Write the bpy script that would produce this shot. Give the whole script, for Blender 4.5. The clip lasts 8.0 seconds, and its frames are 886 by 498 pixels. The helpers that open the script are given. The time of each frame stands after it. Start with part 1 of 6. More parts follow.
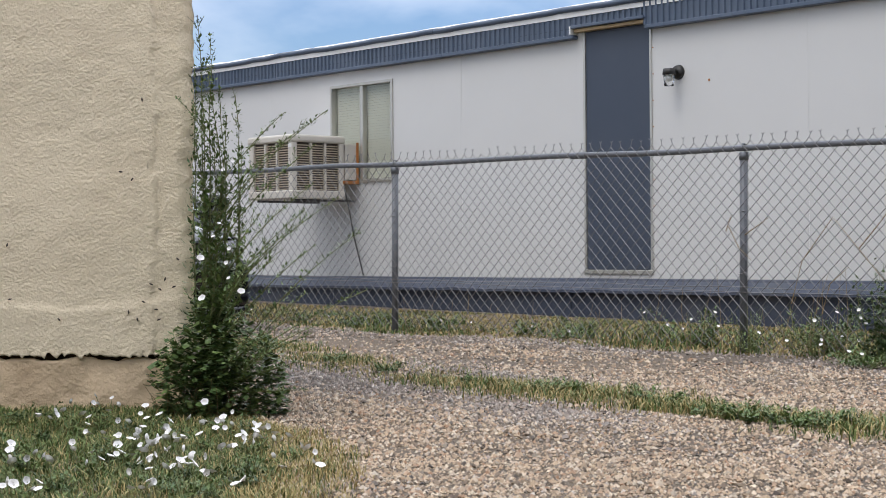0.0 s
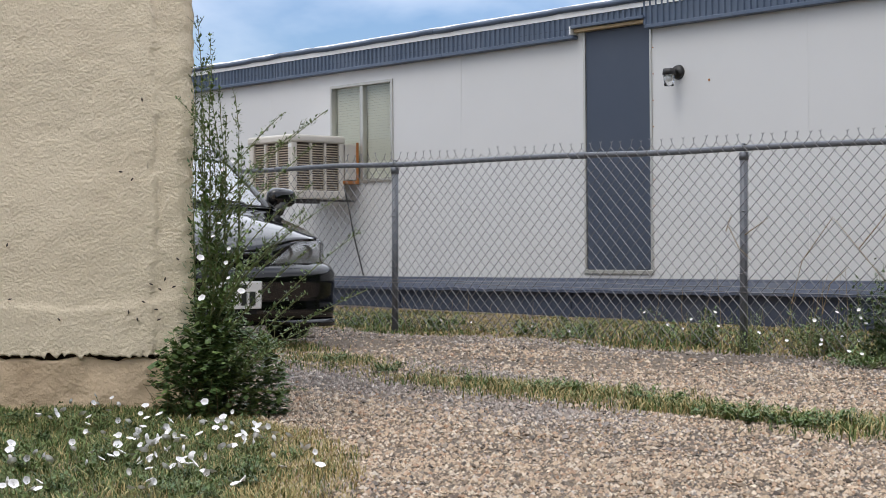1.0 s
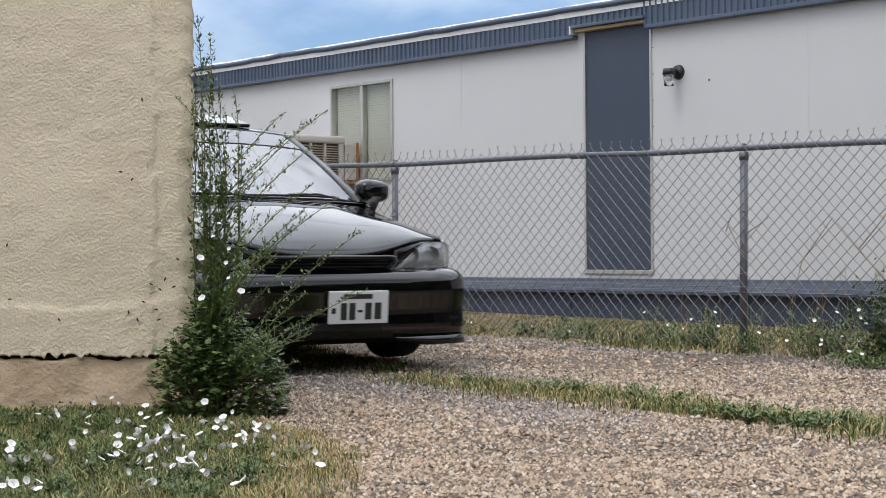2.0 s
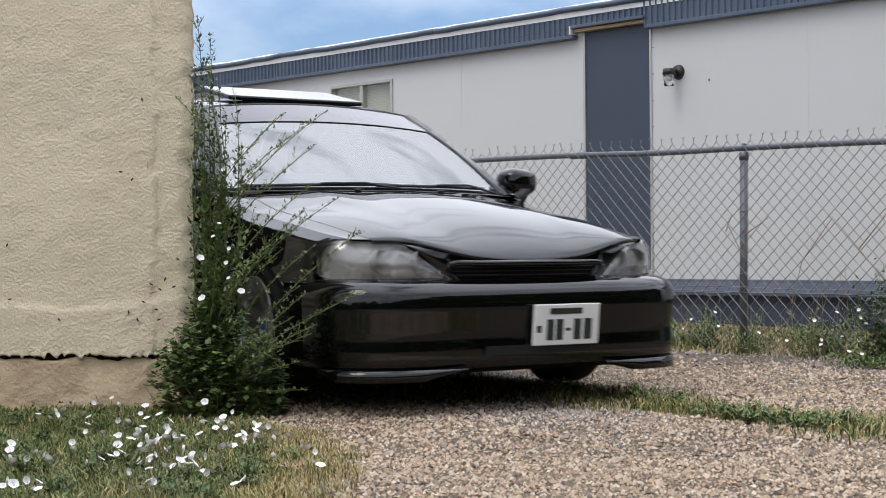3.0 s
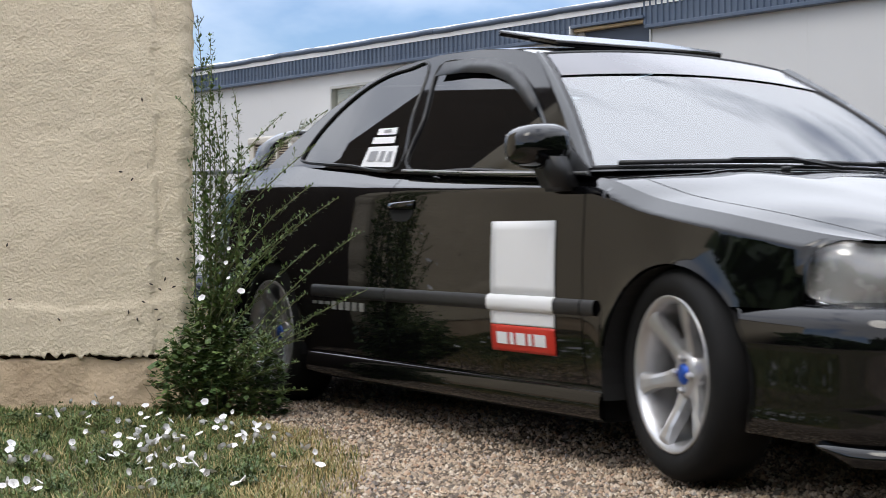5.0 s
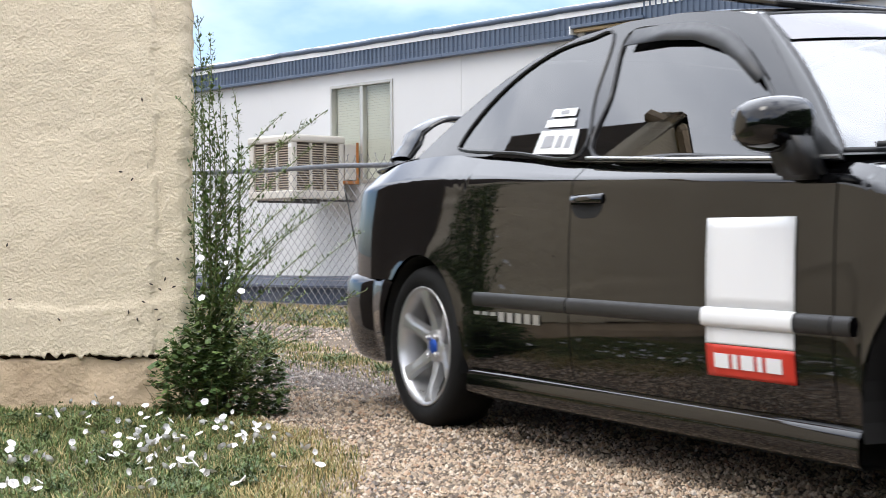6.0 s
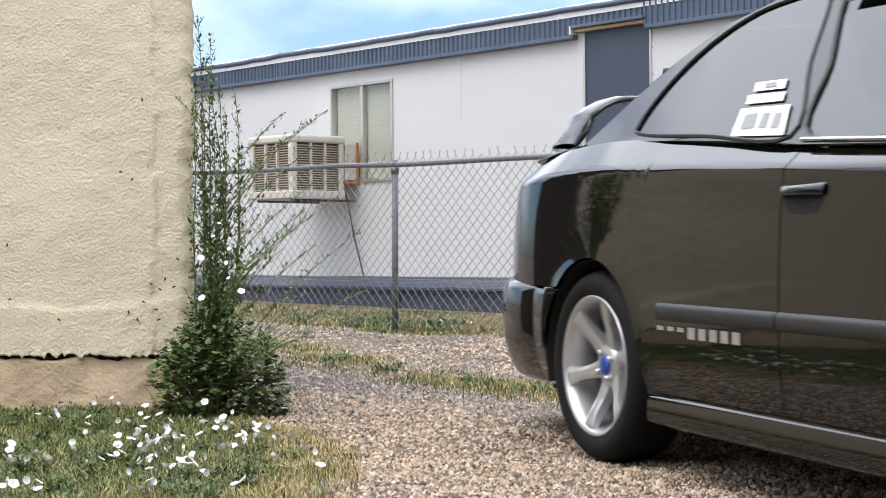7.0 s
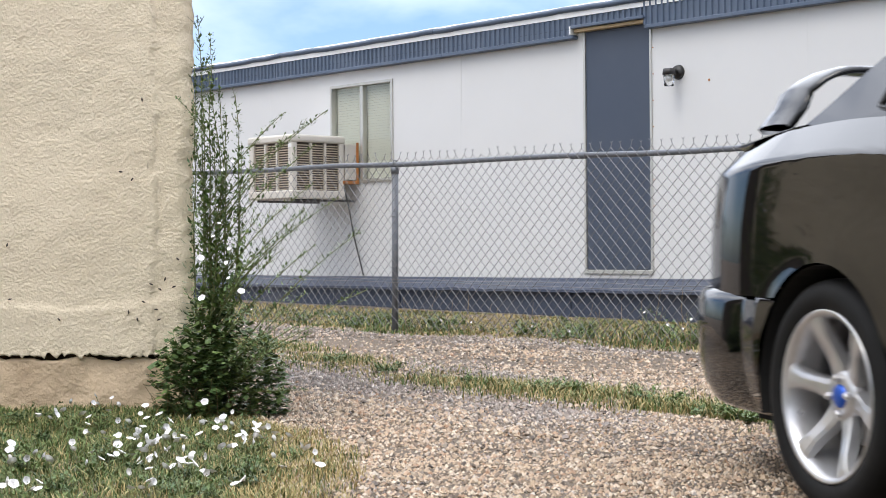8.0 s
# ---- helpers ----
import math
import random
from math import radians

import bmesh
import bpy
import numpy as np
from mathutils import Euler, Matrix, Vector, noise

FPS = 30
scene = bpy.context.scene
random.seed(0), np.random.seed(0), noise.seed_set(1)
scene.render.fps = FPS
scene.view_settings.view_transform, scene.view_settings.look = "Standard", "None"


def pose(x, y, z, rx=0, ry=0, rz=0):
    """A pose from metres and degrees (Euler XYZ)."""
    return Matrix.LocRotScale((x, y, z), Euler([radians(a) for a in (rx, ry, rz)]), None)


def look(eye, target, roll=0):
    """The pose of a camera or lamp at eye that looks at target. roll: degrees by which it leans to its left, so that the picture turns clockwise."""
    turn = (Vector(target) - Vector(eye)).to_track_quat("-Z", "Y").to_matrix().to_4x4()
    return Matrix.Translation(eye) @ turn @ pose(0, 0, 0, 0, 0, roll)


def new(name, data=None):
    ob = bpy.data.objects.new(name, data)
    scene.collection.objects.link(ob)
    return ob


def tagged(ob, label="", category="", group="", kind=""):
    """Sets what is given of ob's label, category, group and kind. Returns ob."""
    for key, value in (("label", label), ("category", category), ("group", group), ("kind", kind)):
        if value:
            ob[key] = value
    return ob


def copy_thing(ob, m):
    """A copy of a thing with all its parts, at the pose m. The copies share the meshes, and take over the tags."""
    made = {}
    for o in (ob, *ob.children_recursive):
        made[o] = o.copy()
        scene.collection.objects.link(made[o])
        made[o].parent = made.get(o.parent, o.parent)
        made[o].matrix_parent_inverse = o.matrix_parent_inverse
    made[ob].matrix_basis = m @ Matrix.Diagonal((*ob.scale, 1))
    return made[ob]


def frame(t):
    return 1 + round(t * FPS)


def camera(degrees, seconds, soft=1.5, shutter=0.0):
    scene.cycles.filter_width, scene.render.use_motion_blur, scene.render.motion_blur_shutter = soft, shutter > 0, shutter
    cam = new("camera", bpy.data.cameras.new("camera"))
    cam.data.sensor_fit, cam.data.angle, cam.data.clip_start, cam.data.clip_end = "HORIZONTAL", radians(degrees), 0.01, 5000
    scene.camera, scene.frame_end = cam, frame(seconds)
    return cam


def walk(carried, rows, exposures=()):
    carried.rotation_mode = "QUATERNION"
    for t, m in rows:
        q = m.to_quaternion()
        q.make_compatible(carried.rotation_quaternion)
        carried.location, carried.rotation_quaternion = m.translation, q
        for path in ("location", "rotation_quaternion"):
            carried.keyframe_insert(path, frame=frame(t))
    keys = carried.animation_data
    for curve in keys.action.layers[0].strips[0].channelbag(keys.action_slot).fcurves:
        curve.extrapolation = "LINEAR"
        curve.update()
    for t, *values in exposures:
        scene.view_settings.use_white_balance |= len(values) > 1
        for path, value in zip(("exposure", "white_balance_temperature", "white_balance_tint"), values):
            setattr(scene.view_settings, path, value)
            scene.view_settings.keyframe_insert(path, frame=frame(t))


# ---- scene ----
cam = camera(31.63, 8.0, soft=0.9, shutter=0.5)
EYE = pose(0, 0, 0.686, 89.567, 0, 0)
walk(cam, [(0.0, EYE), (8.0, EYE)], exposures=[(0.0, -0.43), (4.7, -0.43), (5.8, 0.20), (8.0, 0.06)])

# ---- light: bright, thinly clouded day ----
SUN_EL, SUN_AZ = 56.0, 224.0          # degrees; azimuth clockwise from +y
_az, _el = radians(SUN_AZ), radians(SUN_EL)
sun_from = Vector((math.sin(_az) * math.cos(_el), math.cos(_az) * math.cos(_el), math.sin(_el)))
world = bpy.data.worlds.new("sky")
scene.world = world
world.use_nodes = True
wn, wl = world.node_tree.nodes, world.node_tree.links
wn.clear()
w_out = wn.new("ShaderNodeOutputWorld")
w_bg = wn.new("ShaderNodeBackground")
w_sky = wn.new("ShaderNodeTexSky")
w_sky.sky_type = "NISHITA"
w_sky.sun_disc = False
w_sky.sun_elevation, w_sky.sun_rotation = radians(SUN_EL), radians(SUN_AZ)
w_sky.air_density, w_sky.dust_density, w_sky.ozone_density = 1.0, 1.2, 1.5
w_tc = wn.new("ShaderNodeTexCoord")
w_sep = wn.new("ShaderNodeSeparateXYZ")
w_map = wn.new("ShaderNodeMapping")
w_map.inputs["Scale"].default_value = (1.0, 1.0, 2.2)
w_noise = wn.new("ShaderNodeTexNoise")
w_noise.inputs["Scale"].default_value, w_noise.inputs["Detail"].default_value = 2.2, 7.0
w_lift = wn.new("ShaderNodeMapRange")          # more cloud higher up, blue towards the horizon
w_lift.inputs["From Min"].default_value, w_lift.inputs["From Max"].default_value = 0.10, 0.34
w_lift.inputs["To Min"].default_value, w_lift.inputs["To Max"].default_value = -0.03, 0.22
w_add = wn.new("ShaderNodeMath")
w_ramp = wn.new("ShaderNodeValToRGB")
w_ramp.color_ramp.elements[0].position, w_ramp.color_ramp.elements[1].position = 0.46, 0.70
w_mix = wn.new("ShaderNodeMixRGB")
w_bg.inputs["Strength"].default_value = 0.122
# the cloud bank over the trailer is the brightest
w_dot = wn.new("ShaderNodeVectorMath")
w_dot.operation = "DOT_PRODUCT"
w_dot.inputs[1].default_value = Vector((0.08, 0.42, 0.90)).normalized()
w_glow = wn.new("ShaderNodeMapRange")
w_glow.interpolation_type = "SMOOTHSTEP"
w_glow.inputs["From Min"].default_value, w_glow.inputs["From Max"].default_value = 0.30, 0.97
w_cloud = wn.new("ShaderNodeMixRGB")
w_cloud.inputs[1].default_value, w_cloud.inputs[2].default_value = (10.6, 10.9, 11.9, 1), (25.5, 26.8, 29.8, 1)
wl.new(w_tc.outputs["Generated"], w_dot.inputs[0])
wl.new(w_dot.outputs["Value"], w_glow.inputs["Value"])
wl.new(w_glow.outputs[0], w_cloud.inputs[0])
wl.new(w_cloud.outputs[0], w_mix.inputs[2])
w_blue = wn.new("ShaderNodeMixRGB")
w_blue.blend_type = "MULTIPLY"
w_blue.inputs[0].default_value = 1.0
w_blue.inputs[2].default_value = (1.12, 1.28, 1.58, 1)
wl.new(w_sky.outputs[0], w_blue.inputs[1])
wl.new(w_tc.outputs["Generated"], w_map.inputs[0])
wl.new(w_tc.outputs["Generated"], w_sep.inputs[0])
wl.new(w_map.outputs[0], w_noise.inputs["Vector"])
wl.new(w_sep.outputs["Z"], w_lift.inputs["Value"])
wl.new(w_lift.outputs[0], w_add.inputs[0])
wl.new(w_noise.outputs[0], w_add.inputs[1])
wl.new(w_add.outputs[0], w_ramp.inputs[0])
wl.new(w_ramp.outputs[0], w_mix.inputs[0])
wl.new(w_blue.outputs[0], w_mix.inputs[1])
wl.new(w_mix.outputs[0], w_bg.inputs[0])
wl.new(w_bg.outputs[0], w_out.inputs[0])

sun_data = bpy.data.lights.new("sun", "SUN")
sun_data.energy, sun_data.angle, sun_data.color = 1.4, radians(30), (1.0, 0.94, 0.85)
sun = new("sun", sun_data)
sun.matrix_world = look(sun_from * 50, (0, 0, 0))

# ---- materials ----
def mat(name, color, rough=0.6, metal=0.0, var=0.12, scale=8.0, bump=0.0, bump_scale=60.0, dirt=None, dirt_scale=1.5,
        dirt_amount=0.35, coat=0.0, spec=0.5, random_color=None, island=False, rvar=0.1, bump_dist=0.004):
    """Principled material with variation at two scales, optional second colour in patches and optional fine relief."""
    m = bpy.data.materials.new(name)
    m.use_nodes = True
    n, l = m.node_tree.nodes, m.node_tree.links
    b = n["Principled BSDF"]
    tc = n.new("ShaderNodeTexCoord")
    fine = n.new("ShaderNodeTexNoise")
    fine.inputs["Scale"].default_value, fine.inputs["Detail"].default_value = scale, 5
    l.new(tc.outputs["Object"], fine.inputs["Vector"])
    hi = tuple(c * (1 + var) for c in color) + (1,)
    lo = tuple(c * (1 - var) for c in color) + (1,)
    mx = n.new("ShaderNodeMixRGB")
    mx.inputs[1].default_value, mx.inputs[2].default_value = lo, hi
    l.new(fine.outputs[0], mx.inputs[0])
    out = mx.outputs[0]
    if random_color:
        if island:
            src = n.new("ShaderNodeNewGeometry").outputs["Random Per Island"]
        else:
            src = n.new("ShaderNodeObjectInfo").outputs["Random"]
        rr = n.new("ShaderNodeValToRGB")
        els = rr.color_ramp.elements
        k = len(random_color)
        for i, c in enumerate(random_color):
            e = els[i] if i < 2 else els.new(0.5)
            e.color = (*c, 1)
        for i, e in enumerate(els):
            e.position = i / (k - 1)
        for i, c in enumerate(random_color):
            els[i].color = (*c, 1)
        l.new(src, rr.inputs[0])
        m2 = n.new("ShaderNodeMixRGB")
        m2.blend_type = "MULTIPLY"
        m2.inputs[0].default_value = 1.0
        l.new(rr.outputs[0], m2.inputs[1])
        l.new(out, m2.inputs[2])
        out = m2.outputs[0]
    if dirt:
        big = n.new("ShaderNodeTexNoise")
        big.inputs["Scale"].default_value, big.inputs["Detail"].default_value = dirt_scale, 8
        l.new(tc.outputs["Object"], big.inputs["Vector"])
        rp = n.new("ShaderNodeValToRGB")
        rp.color_ramp.elements[0].position, rp.color_ramp.elements[1].position = 0.45, 0.75
        l.new(big.outputs[0], rp.inputs[0])
        ml = n.new("ShaderNodeMath")
        ml.operation = "MULTIPLY"
        ml.inputs[1].default_value = dirt_amount
        l.new(rp.outputs[0], ml.inputs[0])
        m3 = n.new("ShaderNodeMixRGB")
        m3.inputs[2].default_value = (*dirt, 1)
        l.new(ml.outputs[0], m3.inputs[0])
        l.new(out, m3.inputs[1])
        out = m3.outputs[0]
    l.new(out, b.inputs["Base Color"])
    if rvar:
        mr = n.new("ShaderNodeMapRange")
        mr.inputs["To Min"].default_value, mr.inputs["To Max"].default_value = max(0.02, rough - rvar), min(1, rough + rvar)
        l.new(fine.outputs[0], mr.inputs["Value"])
        l.new(mr.outputs[0], b.inputs["Roughness"])
    else:
        b.inputs["Roughness"].default_value = rough
    b.inputs["Metallic"].default_value = metal
    b.inputs["Coat Weight"].default_value = coat
    b.inputs["Specular IOR Level"].default_value = spec
    if bump:
        bt = n.new("ShaderNodeTexNoise")
        bt.inputs["Scale"].default_value, bt.inputs["Detail"].default_value = bump_scale, 6
        l.new(tc.outputs["Object"], bt.inputs["Vector"])
        bp = n.new("ShaderNodeBump")
        bp.inputs["Strength"].default_value, bp.inputs["Distance"].default_value = bump, bump_dist
        l.new(bt.outputs[0], bp.inputs["Height"])
        l.new(bp.outputs[0], b.inputs["Normal"])
    return m


M = {}
M["stucco"] = mat("stucco", (0.79, 0.68, 0.51), 0.92, var=0.07, scale=5, bump=0.9, bump_scale=88, bump_dist=0.007,
                  dirt=(0.62, 0.50, 0.35), dirt_scale=2.2, dirt_amount=0.38)
M["stucco_base"] = mat("stucco_base", (0.66, 0.51, 0.35), 0.95, var=0.15, scale=7, bump=0.9, bump_scale=60, bump_dist=0.008,
                       dirt=(0.42, 0.30, 0.19), dirt_scale=4, dirt_amount=0.6)
# house side towards the drive: shade mixed into a darker, browner stucco colour
M["shaded_plaster"] = mat("shaded_plaster", (0.135, 0.104, 0.078), 0.92, var=0.12, scale=4, bump=0.6, bump_scale=50)
M["cavity_dark"] = mat("cavity_dark", (0.05, 0.035, 0.025), 0.95, var=0.3)
M["earth"] = mat("earth", (0.115, 0.088, 0.065), 0.95, var=0.35, scale=40, bump=1.0, bump_scale=90, bump_dist=0.012,
                 dirt=(0.24, 0.18, 0.125), dirt_scale=0.7, dirt_amount=0.6)
M["gravel"] = mat("gravel", (1.18, 1.18, 1.18), 0.85, var=0.25, scale=60, island=True,
                  random_color=[(0.05, 0.04, 0.032), (0.46, 0.35, 0.24), (0.13, 0.10, 0.08), (0.55, 0.43, 0.31), (0.30, 0.18, 0.11),
                                (0.64, 0.55, 0.43), (0.07, 0.058, 0.05), (0.44, 0.33, 0.23), (0.52, 0.45, 0.37)],
                  dirt=(0.34, 0.26, 0.19), dirt_scale=0.6, dirt_amount=0.25)
M["grey_gravel"] = mat("grey_gravel", (1.15, 1.13, 1.12), 0.85, var=0.25, scale=60, island=True,
                       random_color=[(0.07, 0.062, 0.06), (0.34, 0.29, 0.25), (0.13, 0.115, 0.10), (0.42, 0.36, 0.31), (0.22, 0.19, 0.17),
                                     (0.58, 0.53, 0.47), (0.10, 0.09, 0.09), (0.36, 0.28, 0.22), (0.28, 0.26, 0.25)],
                       dirt=(0.25, 0.22, 0.20), dirt_scale=0.6, dirt_amount=0.25)
M["grass"] = mat("grass", (1, 1, 1), 0.7, var=0.1, island=True,
                 random_color=[(0.045, 0.08, 0.017), (0.09, 0.14, 0.033), (0.15, 0.19, 0.05), (0.055, 0.10, 0.022), (0.22, 0.23, 0.08)])
M["dry_grass"] = mat("dry_grass", (1, 1, 1), 0.8, var=0.1, island=True,
                     random_color=[(0.40, 0.30, 0.13), (0.50, 0.40, 0.20), (0.33, 0.25, 0.11), (0.28, 0.25, 0.09), (0.46, 0.34, 0.15)])
M["leaf"] = mat("leaf", (1, 1, 1), 0.55, var=0.15, island=True,
                random_color=[(0.05, 0.09, 0.025), (0.095, 0.155, 0.038), (0.16, 0.22, 0.06), (0.065, 0.125, 0.036), (0.21, 0.26, 0.08)])
M["dark_leaf"] = mat("dark_leaf", (1, 1, 1), 0.5, var=0.15, island=True,
                     random_color=[(0.035, 0.065, 0.02), (0.055, 0.10, 0.026), (0.085, 0.135, 0.04), (0.05, 0.09, 0.03)])
M["stem"] = mat("stem", (0.16, 0.17, 0.07), 0.75, var=0.25, scale=20)
M["dry_stem"] = mat("dry_stem", (0.25, 0.18, 0.10), 0.8, var=0.25, scale=20)
M["petal"] = mat("petal", (0.82, 0.80, 0.80), 0.6, var=0.05, scale=30)
M["siding"] = mat("siding", (0.645, 0.645, 0.645), 0.55, var=0.03, scale=2.0, bump=0.15, bump_scale=4, dirt=(0.575, 0.57, 0.56), dirt_scale=0.9,
                  dirt_amount=0.25)
M["blue_metal"] = mat("blue_metal", (0.085, 0.115, 0.17), 0.45, var=0.10, scale=3, bump=0.2, bump_scale=10, dirt=(0.13, 0.155, 0.20), dirt_scale=3)
M["blue_panel"] = mat("blue_panel", (0.05, 0.066, 0.10), 0.5, var=0.10, scale=2.5, bump=0.15, bump_scale=8, dirt=(0.075, 0.09, 0.12), dirt_scale=1.5)
M["skirt"] = mat("skirt", (0.045, 0.058, 0.092), 0.6, var=0.18, scale=4, bump=0.3, bump_scale=9, dirt=(0.12, 0.12, 0.12), dirt_scale=2)
M["roof_white"] = mat("roof_white", (0.80, 0.80, 0.80), 0.6, var=0.06, scale=3, bump=0.4, bump_scale=20)
M["bare_wood"] = mat("bare_wood", (0.50, 0.38, 0.22), 0.8, var=0.2, scale=12)
M["aluminium"] = mat("aluminium", (0.55, 0.54, 0.50), 0.4, metal=0.6, var=0.12, scale=10)
M["blind"] = mat("blind", (0.82, 0.81, 0.74), 0.6, var=0.05)
M["cooler"] = mat("cooler", (0.60, 0.56, 0.50), 0.5, var=0.05, scale=5, dirt=(0.48, 0.42, 0.34), dirt_scale=3)
M["louver"] = mat("louver", (0.50, 0.42, 0.32), 0.6, var=0.12, scale=9)
M["cooler_dark"] = mat("cooler_dark", (0.06, 0.045, 0.035), 0.8, var=0.3, scale=20)
M["rust"] = mat("rust", (0.38, 0.15, 0.04), 0.85, var=0.4, scale=25, bump=0.4, bump_scale=60)
M["galvanised"] = mat("galvanised", (0.15, 0.16, 0.18), 0.5, metal=0.4, var=0.18, scale=14, bump=0.1, bump_scale=40)
M["wire"] = mat("wire", (0.20, 0.20, 0.21), 0.5, metal=0.4, var=0.2, scale=20)
M["black_metal"] = mat("black_metal", (0.025, 0.024, 0.023), 0.45, var=0.2, scale=20)
M["cable"] = mat("cable", (0.05, 0.05, 0.05), 0.6, var=0.2)
M["white_label"] = mat("white_label", (0.78, 0.78, 0.76), 0.5, var=0.04)
M["grey_metal"] = mat("grey_metal", (0.30, 0.30, 0.31), 0.5, metal=0.2, var=0.1)


def glass(name, tint=(0.9, 0.95, 0.95), rough=0.0, ior=1.45):
    m = bpy.data.materials.new(name)
    m.use_nodes = True
    b = m.node_tree.nodes["Principled BSDF"]
    b.inputs["Base Color"].default_value = (*tint, 1)
    b.inputs["Transmission Weight"].default_value = 1.0
    b.inputs["Roughness"].default_value = rough
    b.inputs["IOR"].default_value = ior
    return m


def film_glass(name, tint, ior):
    """Thin tinted pane: clear straight through, with a mirror-sharp gloss."""
    m = bpy.data.materials.new(name)
    m.use_nodes = True
    n, l = m.node_tree.nodes, m.node_tree.links
    n.remove(n["Principled BSDF"])
    tr, gl, fr, mx = n.new("ShaderNodeBsdfTransparent"), n.new("ShaderNodeBsdfGlossy"), n.new("ShaderNodeFresnel"), n.new("ShaderNodeMixShader")
    tr.inputs["Color"].default_value = (*tint, 1)
    gl.inputs["Roughness"].default_value = 0.01
    fr.inputs["IOR"].default_value = ior
    l.new(fr.outputs[0], mx.inputs[0])
    l.new(tr.outputs[0], mx.inputs[1])
    l.new(gl.outputs[0], mx.inputs[2])
    l.new(mx.outputs[0], n["Material Output"].inputs["Surface"])
    return m


M["glass"] = film_glass("clear_glass", (0.92, 0.95, 0.93), 1.5)
M["jar_glass"] = glass("jar_glass", (0.95, 0.95, 0.95), 0.15)


# ---- mesh helpers ----
def mesh_of(bm, name, material=None, smooth=False):
    bmesh.ops.recalc_face_normals(bm, faces=bm.faces[:])
    me = bpy.data.meshes.new(name)
    bm.to_mesh(me)
    bm.free()
    for mm in (material if isinstance(material, (list, tuple)) else [material]):
        if mm:
            me.materials.append(mm)
    if smooth:
        me.polygons.foreach_set("use_smooth", [True] * len(me.polygons))
    return me


def part(name, bm, material, parent, label="", smooth=False, m=None):
    ob = new(name, mesh_of(bm, name, material, smooth))
    ob.parent = parent
    if m is not None:
        ob.matrix_basis = m
    if label:
        tagged(ob, label)
    return ob


def thing(name, label, category, group="", m=None, kind=""):
    ob = new(name)
    ob.empty_display_size = 0.1
    if m is not None:
        ob.matrix_basis = m
    return tagged(ob, label, category, group, kind)


def box(bm, x0, x1, y0, y1, z0, z1, bevel=0.0, seg=1):
    r = bmesh.ops.create_cube(bm, size=1.0)
    vs = r["verts"]
    for v in vs:
        v.co = Vector((x0 + (v.co.x + .5) * (x1 - x0), y0 + (v.co.y + .5) * (y1 - y0), z0 + (v.co.z + .5) * (z1 - z0)))
    if bevel:
        es = list({e for v in vs for e in v.link_edges})
        bmesh.ops.bevel(bm, geom=es, offset=bevel, segments=seg, affect="EDGES", profile=0.5)
    return bm


def boxed(x0, x1, y0, y1, z0, z1, bevel=0.0, seg=1):
    return box(bmesh.new(), x0, x1, y0, y1, z0, z1, bevel, seg)


def tube(bm, pts, r, sides=6, r_end=None, cap=True):
    """A round bar along points, with an optional taper."""
    pts = [Vector(p) for p in pts]
    rings = []
    n = len(pts)
    for i, p in enumerate(pts):
        d = (pts[min(i + 1, n - 1)] - pts[max(i - 1, 0)]).normalized()
        a = d.orthogonal().normalized() if abs(d.z) > 0.9 else d.cross(Vector((0, 0, 1))).normalized()
        b = d.cross(a)
        rr = r if r_end is None else r + (r_end - r) * i / max(1, n - 1)
        rings.append([bm.verts.new(p + (a * math.cos(k * math.tau / sides) + b * math.sin(k * math.tau / sides)) * rr) for k in range(sides)])
    for q0, q1 in zip(rings, rings[1:]):
        for k in range(sides):
            bm.faces.new((q0[k], q0[(k + 1) % sides], q1[(k + 1) % sides], q1[k]))
    if cap:
        bm.faces.new(rings[0])
        bm.faces.new(rings[-1])
    return bm


def mesh_np(name, verts, faces, material, smooth=False):
    me = bpy.data.meshes.new(name)
    me.from_pydata([tuple(map(float, v)) for v in verts], [], faces)
    for mm in (material if isinstance(material, (list, tuple)) else [material]):
        me.materials.append(mm)
    if smooth:
        me.polygons.foreach_set("use_smooth", [True] * len(me.polygons))
    me.update()
    return me

# ---- ground ----
def make_ground():
    bm = bmesh.new()
    # fine patch near the camera inside a large sheet, one mesh
    xs = [-400, -60, -14] + [-5 + 0.16 * i for i in range(63)] + [14, 60, 400]
    ys = [-400, -60, -8] + [0 + 0.16 * i for i in range(95)] + [30, 80, 500]
    grid = []
    for x in xs:
        col = []
        for y in ys:
            z = 0.0
            if -5 <= x <= 5.2 and 0 <= y <= 15.2:
                z = 0.012 * noise.noise((x * 1.3, y * 1.3, 0)) + 0.006 * noise.noise((x * 5, y * 5, 3)) - 0.006
            col.append(bm.verts.new((x, y, z)))
        grid.append(col)
    for i in range(len(xs) - 1):
        for j in range(len(ys) - 1):
            bm.faces.new((grid[i][j], grid[i + 1][j], grid[i + 1][j + 1], grid[i][j + 1]))
    ob = new("ground", mesh_of(bm, "ground", M["earth"], True))
    return tagged(ob, "dusty brown earth under loose driveway gravel", "ground", kind="structure")


ground = make_ground()

MEDIAN = [(-1.9, 11.2), (-1.25, 10.1), (-0.80, 9.15), (-0.42, 8.3), (0.03, 7.45), (0.45, 6.98), (0.78, 6.65), (0.98, 6.2), (1.22, 5.88), (1.50, 5.62), (2.3, 4.9)]


def median_dist(x, y):
    """Distance from the middle line of the grass strip between the wheel tracks."""
    best = 9
    for (ax, ay), (bx, by) in zip(MEDIAN, MEDIAN[1:]):
        dx, dy = bx - ax, by - ay
        t = max(0, min(1, ((x - ax) * dx + (y - ay) * dy) / (dx * dx + dy * dy)))
        best = min(best, math.hypot(x - ax - t * dx, y - ay - t * dy))
    return best


